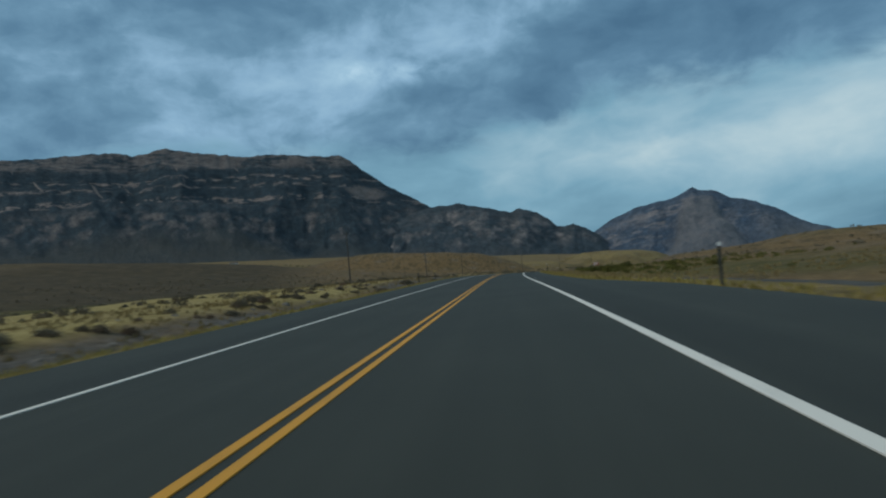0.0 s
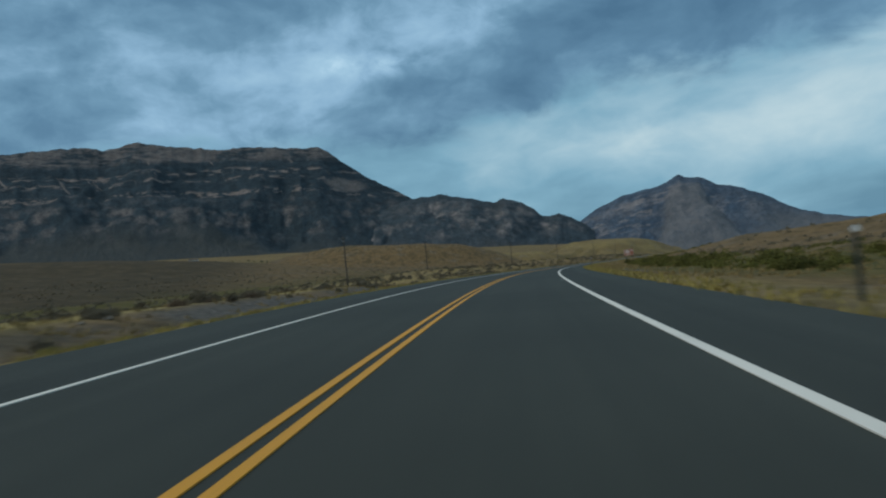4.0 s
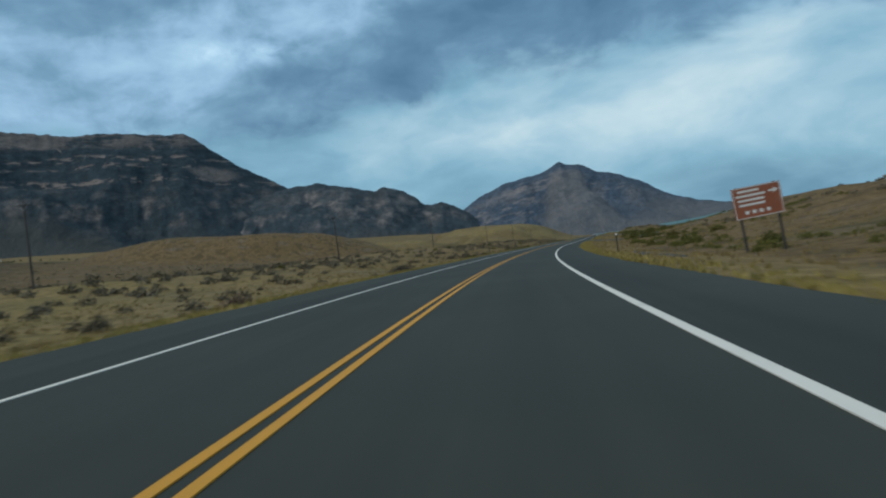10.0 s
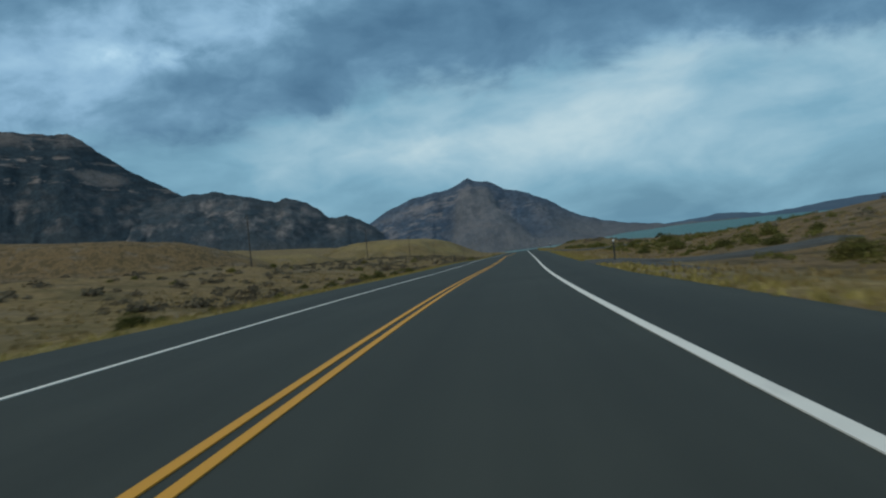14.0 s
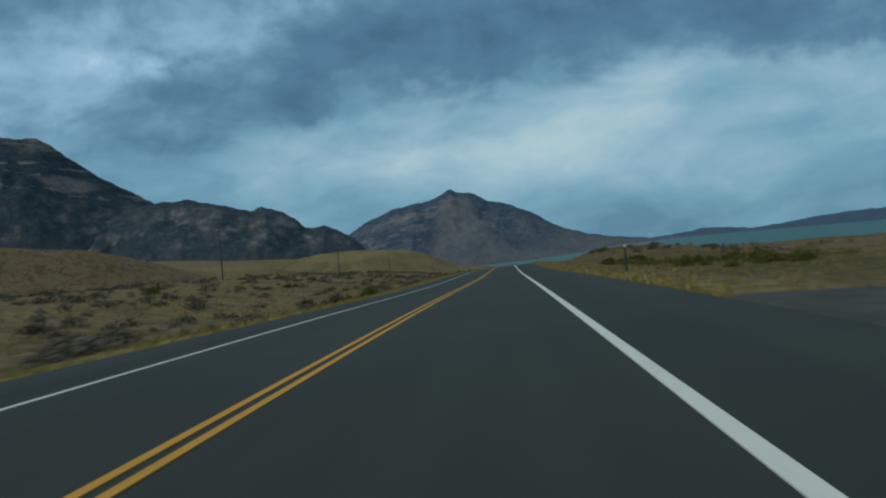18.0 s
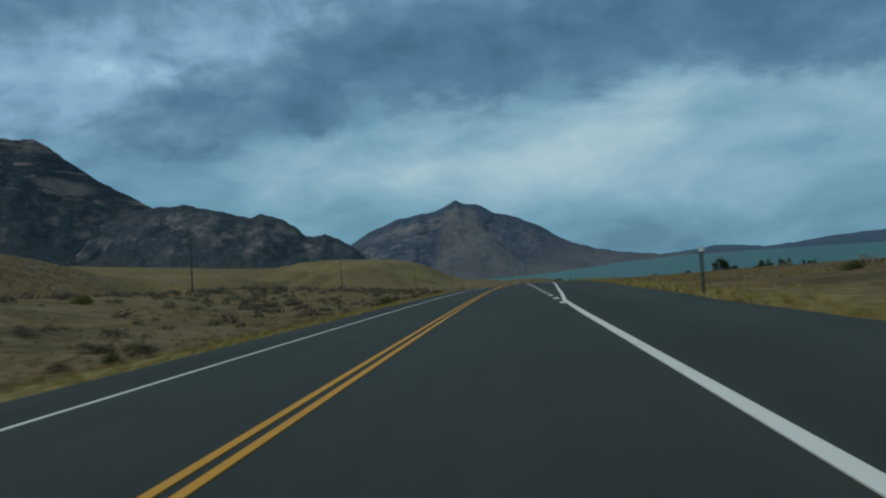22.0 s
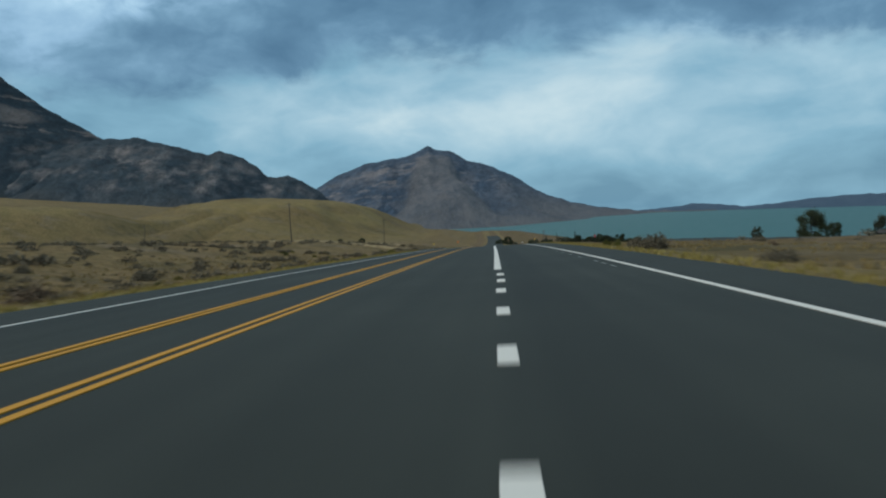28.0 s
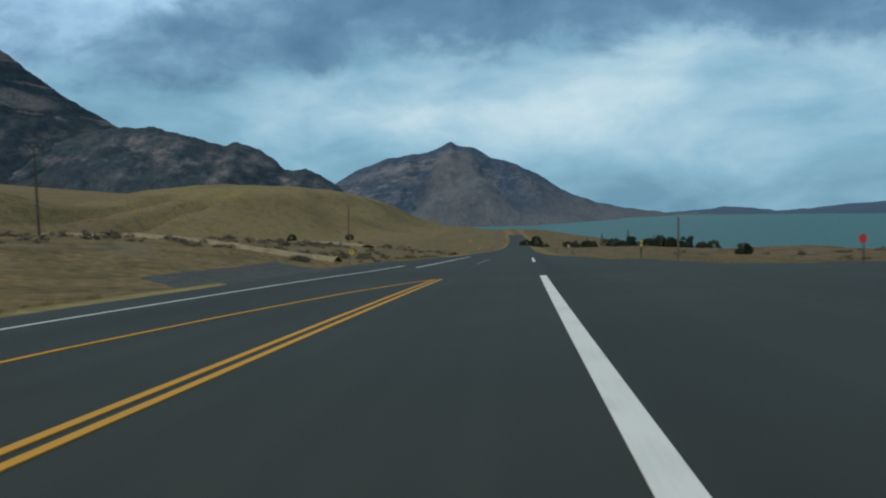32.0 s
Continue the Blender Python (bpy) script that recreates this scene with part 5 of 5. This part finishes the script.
joined_bushes("sagebrush_slope", a, 0.5 + 0.8 * RNG.random(len(a)) ** 2, MAT["sage"], "grey sagebrush over the low rise beside the road", 80, 0.14)


fx = -920 + 700 * RNG.random(420)
fy = 1075 + 0.10 * (fx + 900) + 34 * RNG.normal(size=420)
ok = fbm(fx / 60, fy / 25, 3, 91) > -0.05
far_so = np.array([nearest_so(x, y) for x, y in zip(fx[ok], fy[ok])])
a = np.stack([fx[ok], fy[ok], ground_z(far_so[:, 0], far_so[:, 1])], 1)
joined_bushes("bottomland_scrub", a, 1.4 + 2.2 * RNG.random(len(a)) ** 1.5, MAT["tree_olive"], "dull olive scrub along the foot of the mountain", 40, 0.22)


def straw(name, count, s_a, s_b, o_a, o_b, power, height, mat, label, keep):
    """Tufts of dry grass, five blades each."""
    p = sow(count, s_a, s_b, o_a, o_b, power, 9.0, keep, 19)[2]
    n = len(p)
    blades = 5
    c = np.repeat(p, blades, 0)
    m = n * blades
    ang = RNG.random(m) * 6.283
    c[:, 0] += 0.10 * RNG.normal(size=m)
    c[:, 1] += 0.10 * RNG.normal(size=m)
    h = height * (0.5 + 0.9 * RNG.random(m))
    w = 0.035 + 0.04 * RNG.random(m)
    side = np.stack([np.cos(ang), np.sin(ang), ang * 0], 1) * w[:, None]
    tip = c + np.stack([0.35 * h * RNG.normal(size=m) * 0.8, 0.35 * h * RNG.normal(size=m) * 0.8, h], 1)
    low = np.array([0, 0, -0.03])
    v = np.stack([c - side + low, c + side + low, tip], 1).reshape(-1, 3)
    tagged(new(name, fast_mesh(name, v, np.arange(m * 3).reshape(-1, 3), mat)), label, "grass", kind="stuff")


straw("verge_grass", 26000, -5, 900, -6.2, -30, 1.6, 0.15, MAT["straw"], "tufts of dry straw grass along the verge", 0.40)
def edge_tufts(stops, way, count, label):
    """Grass leaning over the ragged border of the pavement, three blades a tuft."""
    s = -5 + 905 * RNG.random(count)
    o = table(s, stops) + way * (0.03 + 1.5 * RNG.random(count) ** 1.8)
    ok = ~((s > 826) & (s < 882))
    for a, b in ENTRANCES:
        ok &= ~((s > a - 2) & (s < b + 2) & (way > 0))
    p = np.repeat(field_pos(s[ok], o[ok]), 3, 0)
    m = len(p)
    p[:, :2] += 0.07 * RNG.normal(size=(m, 2))
    h = 0.12 * (0.5 + RNG.random(m))
    ang = RNG.random(m) * 6.283
    side = np.stack([np.cos(ang), np.sin(ang), ang * 0], 1) * (0.03 + 0.03 * RNG.random(m))[:, None]
    tip = p + np.stack([0.4 * h * RNG.normal(size=m), 0.4 * h * RNG.normal(size=m), h], 1)
    low = np.array([0, 0, -0.03])
    v = np.stack([p - side + low, p + side + low, tip], 1).reshape(-1, 3)
    tagged(new("edge_grass", fast_mesh("edge_grass", v, np.arange(m * 3).reshape(-1, 3), MAT["edge_straw"])), label, "grass", kind="stuff")


edge_tufts(PAVE_L, -1, 13000, "yellow-green grass along the border of the pavement")
edge_tufts(PAVE_R, 1, 11000, "yellow-green grass along the border of the pavement")
straw("verge_grass", 22000, -5, 900, 6.3, 28, 1.5, 0.13, MAT["straw"], "tufts of dry straw grass along the verge", 0.40)


# ------------------------------------------------------------------ stones in the ditch
def boulder(seed):
    bm = bmesh.new()
    bmesh.ops.create_icosphere(bm, subdivisions=2, radius=0.5)
    for v in bm.verts:
        n = noise.noise(v.co * 2.3 + Vector((seed * 7.1, 0, 0)))
        v.co *= 1 + 0.45 * n
        v.co.z *= 0.62
    me = bpy.data.meshes.new("boulder")
    bm.to_mesh(me)
    bm.free()
    me.materials.append(MAT["rock"])
    return me


STONES = [boulder(i) for i in range(5)]
sb, ob_, pb = sow(520, 5, 330, -9.0, -17, 1.2, 16.0, 0.46, 31)
for i in range(min(len(sb), 80)):
    e = tagged(new("boulder", STONES[i % 5]), "pale grey stone lying in the roadside ditch", "stone", "stones in the ditch")
    k = 0.2 + 0.4 * RNG.random() ** 2.2
    e.matrix_world = pose(*map(float, pb[i]), 0, 0, RNG.random() * 360) @ Matrix.Diagonal((k, k * (0.7 + 0.5 * RNG.random()), k, 1))


# ------------------------------------------------------------------ trees by the lake
def limb(v, f, a, b, r0, r1, sides=6):
    a, b = np.array(a, float), np.array(b, float)
    d = (b - a) / np.linalg.norm(b - a)
    u = np.cross(d, [0.3, 0.9, 0.1])
    u /= np.linalg.norm(u)
    w = np.cross(d, u)
    n = len(v)
    for c, r in ((a, r0), (b, r1)):
        for q in range(sides):
            t = q / sides * 6.2832
            v.append(c + (u * math.cos(t) + w * math.sin(t)) * r)
    for q in range(sides):
        f.append((n + q, n + (q + 1) % sides, n + sides + (q + 1) % sides, n + sides + q))


def broad_tree(height, spread, clumps, mat, label, low=0.10):
    e = thing("tree", label, "tree", "trees by the lake")
    v, f = [], []
    h0 = height * 0.28
    limb(v, f, (0, 0, -0.3), (0.1, 0.05, h0), 0.26, 0.19, 8)
    limb(v, f, (0.1, 0.05, h0), (0.0, 0.2, height * 0.72), 0.18, 0.07, 8)
    leaves = []
    for i in range(clumps):
        ang, up = RNG.random() * 6.283, RNG.random() ** 1.25
        rad = spread * (0.45 + 0.55 * math.sin(math.pi * (0.18 + 0.74 * up))) * (0.55 + 0.5 * RNG.random())
        c = np.array([math.cos(ang) * rad, math.sin(ang) * rad, height * (low + (0.84 - low) * up)])
        if i % 2 == 0:
            limb(v, f, (0.05, 0.1, h0 + (height * 0.4) * up * 0.8), c, 0.07, 0.02, 5)
        lv = leaf_cloud(150, spread * 0.40, spread * 0.44, 0.25, 0.1, 0.75, False)[0]
        lv = lv + c
        lv[:, 2] = np.maximum(lv[:, 2], 0.05)
        leaves.append(lv)
    t = new("trunk", fast_mesh("trunk", np.array(v), np.array(f), MAT["bark"]))
    t.parent = e
    lv = np.concatenate(leaves)
    c = new("crown", fast_mesh("crown", lv, np.arange(len(lv)).reshape(-1, 4), mat))
    c.parent = e
    return e


def conifer(height, label):
    e = thing("conifer", label, "tree", "conifers by the lake")
    v, f = [], []
    limb(v, f, (0, 0, -0.3), (0, 0, height), 0.18, 0.03, 7)
    leaves = []
    tiers = 13
    for i in range(tiers):
        u = i / (tiers - 1)
        r = (1 - u) ** 0.9 * height * 0.23 + 0.15
        for q in range(7):
            ang = q * 0.9 + i * 0.6 + RNG.random() * 0.5
            c = np.array([math.cos(ang) * r * 0.6, math.sin(ang) * r * 0.6, height * (0.08 + 0.88 * u)])
            if q % 3 == 0:
                limb(v, f, (0, 0, c[2] + 0.1), (c[0] * 1.4, c[1] * 1.4, c[2] - 0.1), 0.03, 0.01, 4)
            lv, _ = leaf_cloud(14, r * 0.55, r * 0.32, 0.13, 0.1)
            leaves.append(lv + c)
    t = new("trunk", fast_mesh("trunk", np.array(v), np.array(f), MAT["bark"]))
    t.parent = e
    lv = np.concatenate(leaves)
    c = new("crown", fast_mesh("crown", lv, np.arange(len(lv)).reshape(-1, 4), MAT["conifer"]))
    c.parent = e
    return e


round_tree = broad_tree(10.6, 4.1, 60, MAT["tree"], "round dark green tree near the lake shore", 0.02)
round_tree.matrix_world = at_xy(293, 909)
thin_tree = broad_tree(11.0, 3.7, 48, MAT["tree_olive"], "thin olive-green tree near the lake shore", 0.04)
thin_tree.matrix_world = at_xy(311, 897)
for base, x, y, k in ((round_tree, 298, 905, 0.62), (thin_tree, 279, 917, 0.45), (thin_tree, 318, 891, 1.1), (thin_tree, 326, 884, 1.1), (round_tree, 334, 878, 0.75), (thin_tree, 343, 872, 0.7), (round_tree, 352, 862, 0.55)):
    base.scale = (k, k, k)
    copy_thing(base, at_xy(x, y, 0, RNG.random() * 360))
    base.scale = (1, 1, 1)
low_tree = broad_tree(4.4, 2.7, 24, MAT["tree"], "low spreading dark green tree in the shore grove", 0.0)
low_tree.matrix_world = at_xy(250, 1094)
grey_tree = broad_tree(3.8, 2.4, 20, MAT["tree_olive"], "low olive-grey tree in the shore grove", 0.0)
grey_tree.matrix_world = at_xy(309, 1067)
for i in range(46):
    u = 0.2 + 0.8 * RNG.random() ** 0.7
    k = 0.30 + 0.75 * u * RNG.random() + 0.2 * RNG.random()
    base = grey_tree if i % 5 == 0 else low_tree
    base.scale = (k, k, k * (0.8 + 0.4 * RNG.random()))
    copy_thing(base, at_xy(226 + 88 * u + 5 * RNG.normal(), 1112 - 46 * u + 7 * RNG.normal(), -0.2, RNG.random() * 360))
    base.scale = (1, 1, 1)
spruce = conifer(8.0, "dark pointed conifer in the shore grove")
spruce.matrix_world = at_xy(372, 1200)
for x, y, k, base in ((268, 1084, 0.6, spruce), (281, 1074, 0.85, spruce), (284, 1078, 0.42, round_tree), (292, 1074, 0.7, spruce), (296, 1068, 0.45, round_tree),
                      (300, 1070, 0.6, spruce), (322, 1056, 0.36, round_tree), (328, 1052, 0.32, round_tree), (277, 1090, 0.75, spruce), (298, 1080, 0.5, round_tree)):
    base.scale = (k, k, k)
    copy_thing(base, at_xy(x, y, -0.2, RNG.random() * 360))
    base.scale = (1, 1, 1)


# ------------------------------------------------------------------ dirt track at the foot of the long hill
def dirt_track(points, width):
    pts = np.array(points, float)
    u = np.linspace(0, len(pts) - 1, 90)
    x, y = np.interp(u, range(len(pts)), pts[:, 0]), np.interp(u, range(len(pts)), pts[:, 1])
    t = np.stack([np.gradient(x), np.gradient(y)], 1)
    t /= np.linalg.norm(t, axis=1, keepdims=True)
    w = np.linspace(-0.5, 0.5, 5)
    wide = width * (0.8 + 0.5 * fbm(u * 2, u * 0, 3, 19))
    gx = x[:, None] - t[:, 1:] * w[None] * wide[:, None]
    gy = y[:, None] + t[:, :1] * w[None] * wide[:, None]
    so = np.array([nearest_so(a, b) for a, b in zip(gx.ravel(), gy.ravel())])
    z = ground_z(so[:, 0], so[:, 1]).reshape(gx.shape) + 0.6 * (1 - (2 * np.abs(w)[None]) ** 2) - 0.05
    v = np.stack([gx, gy, z], -1).reshape(-1, 3)
    me = mesh_from("ground_dirt_track", v, grid_faces(90, 5), MAT["pale_dirt"], True)
    me.flip_normals()
    tagged(new("ground_dirt_track", me), "pale dirt track along the foot of the hill", "track", kind="structure")


dirt_track([(100, 1116), (128, 1046), (152, 990), (168, 954)], 4.5)
dirt_track([(92, 938), (120, 914), (141, 894), (158, 881)], 2.2)
for x, y, k in ((152, 1016, 0.5), (227, 912, 0.5), (236, 925, 0.4), (179, 1175, 0.75), (120, 1010, 0.35), (140, 960, 0.3)):
    low_tree.scale = (k, k, k)
    copy_thing(low_tree, at_xy(x, y, -0.1, RNG.random() * 360))
    low_tree.scale = (1, 1, 1)


# ------------------------------------------------------------------ small houses at the foot of the mountain
def far_house(x, y, turn, long, mat):
    e = thing("house", "small pale house on the plain below the mountain", "house", "houses on the plain")
    part("wall", box((long, 7.0, 3.0), (0, 0, 1.4)), mat, e)
    bm = bmesh.new()
    a = [bm.verts.new((sx * (long / 2 + 0.5), sy * 4.0, 2.9)) for sx in (-1, 1) for sy in (-1, 1)]
    r = [bm.verts.new((sx * (long / 2 + 0.5), 0, 5.0)) for sx in (-1, 1)]
    for f in ((a[0], a[2], r[1], r[0]), (a[1], r[0], r[1], a[3]), (a[0], r[0], a[1]), (a[2], a[3], r[1]), (a[0], a[1], a[3], a[2])):
        bm.faces.new(f)
    bmesh.ops.recalc_face_normals(bm, faces=bm.faces)
    part("roof", bm, MAT["roof"], e)
    for i in (-1, 0, 1):
        w = part("window", box((1.2, 0.1, 1.1), (i * long * 0.3, -3.52, 1.6)), MAT["glass"], e)
        part("frame", box((1.4, 0.06, 0.1), (i * long * 0.3, -3.53, 2.2)), mat, w)
    e.matrix_world = at_xy(x, y, 0, turn)


far_house(-630, 1215, 30, 12, MAT["house_wall"])
far_house(-606, 1228, 20, 10, MAT["house_wall"])
far_house(-520, 1240, 35, 14, MAT["house_wall"])


def picnic_shelter(x, y, turn):
    e = thing("picnic_shelter", "low dark-roofed picnic shelter on posts beside a shore tree", "shelter")
    for px in (-2.8, 0.0, 2.8):
        for py in (-1.7, 1.7):
            part("post", rod(0.09, 0.09, (px, py, -0.3), (px, py, 2.2), 8), MAT["wood"], e)
    bm = bmesh.new()
    a = [bm.verts.new((sx * 3.4, sy * 2.4, 2.15)) for sx in (-1, 1) for sy in (-1, 1)]
    r = [bm.verts.new((sx * 3.0, 0, 3.1)) for sx in (-1, 1)]
    for f in ((a[0], a[2], r[1], r[0]), (a[1], r[0], r[1], a[3]), (a[0], r[0], a[1]), (a[2], a[3], r[1]), (a[0], a[1], a[3], a[2])):
        bm.faces.new(f)
    bmesh.ops.recalc_face_normals(bm, faces=bm.faces)
    part("roof", bm, MAT["wood"], e, "dark shallow hipped roof")
    table_top = part("tabletop", box((1.8, 0.75, 0.05), (0, 0, 0.74), bevel=0.01), MAT["pale_wood"], e, "pale plank tabletop")
    for px in (-0.7, 0.7):
        part("trestle", box((0.08, 0.6, 0.95), (px, 0, 0.25)), MAT["pale_wood"], table_top)
    e.matrix_world = at_xy(x, y, 0, turn)


picnic_shelter(304, 889, -35)

# brush on the knoll by the shore and along its foot
knoll_top = sow(420, 545, 606, 16, 31, 1.0, 8.0, 0.6, 31)
scatter_things(SAGE, *knoll_top, 45, 0.6, 1.3)
knoll_foot = sow(260, 530, 592, 12.6, 17, 1.0, 9.0, 0.6, 33)
scatter_things(GREEN, *knoll_foot, 30, 0.45, 0.9)

# a few low bushes on the verge before the junction
for kind, s, o, size in ((SAGE[0], 758.6, 11.4, 0.9), (SAGE[1], 757.0, 11.9, 1.3), (SAGE[0], 759.8, 11.2, 0.65), (SAGE[2], 761.2, 11.6, 0.7), (GREEN[0], 768.0, 11.8, 0.5), (GREEN[1], 772.0, 11.7, 0.45)):
    kind.scale = (size, size, size * 1.4)
    copy_thing(kind, place(s, o, -0.02, 37 * s))
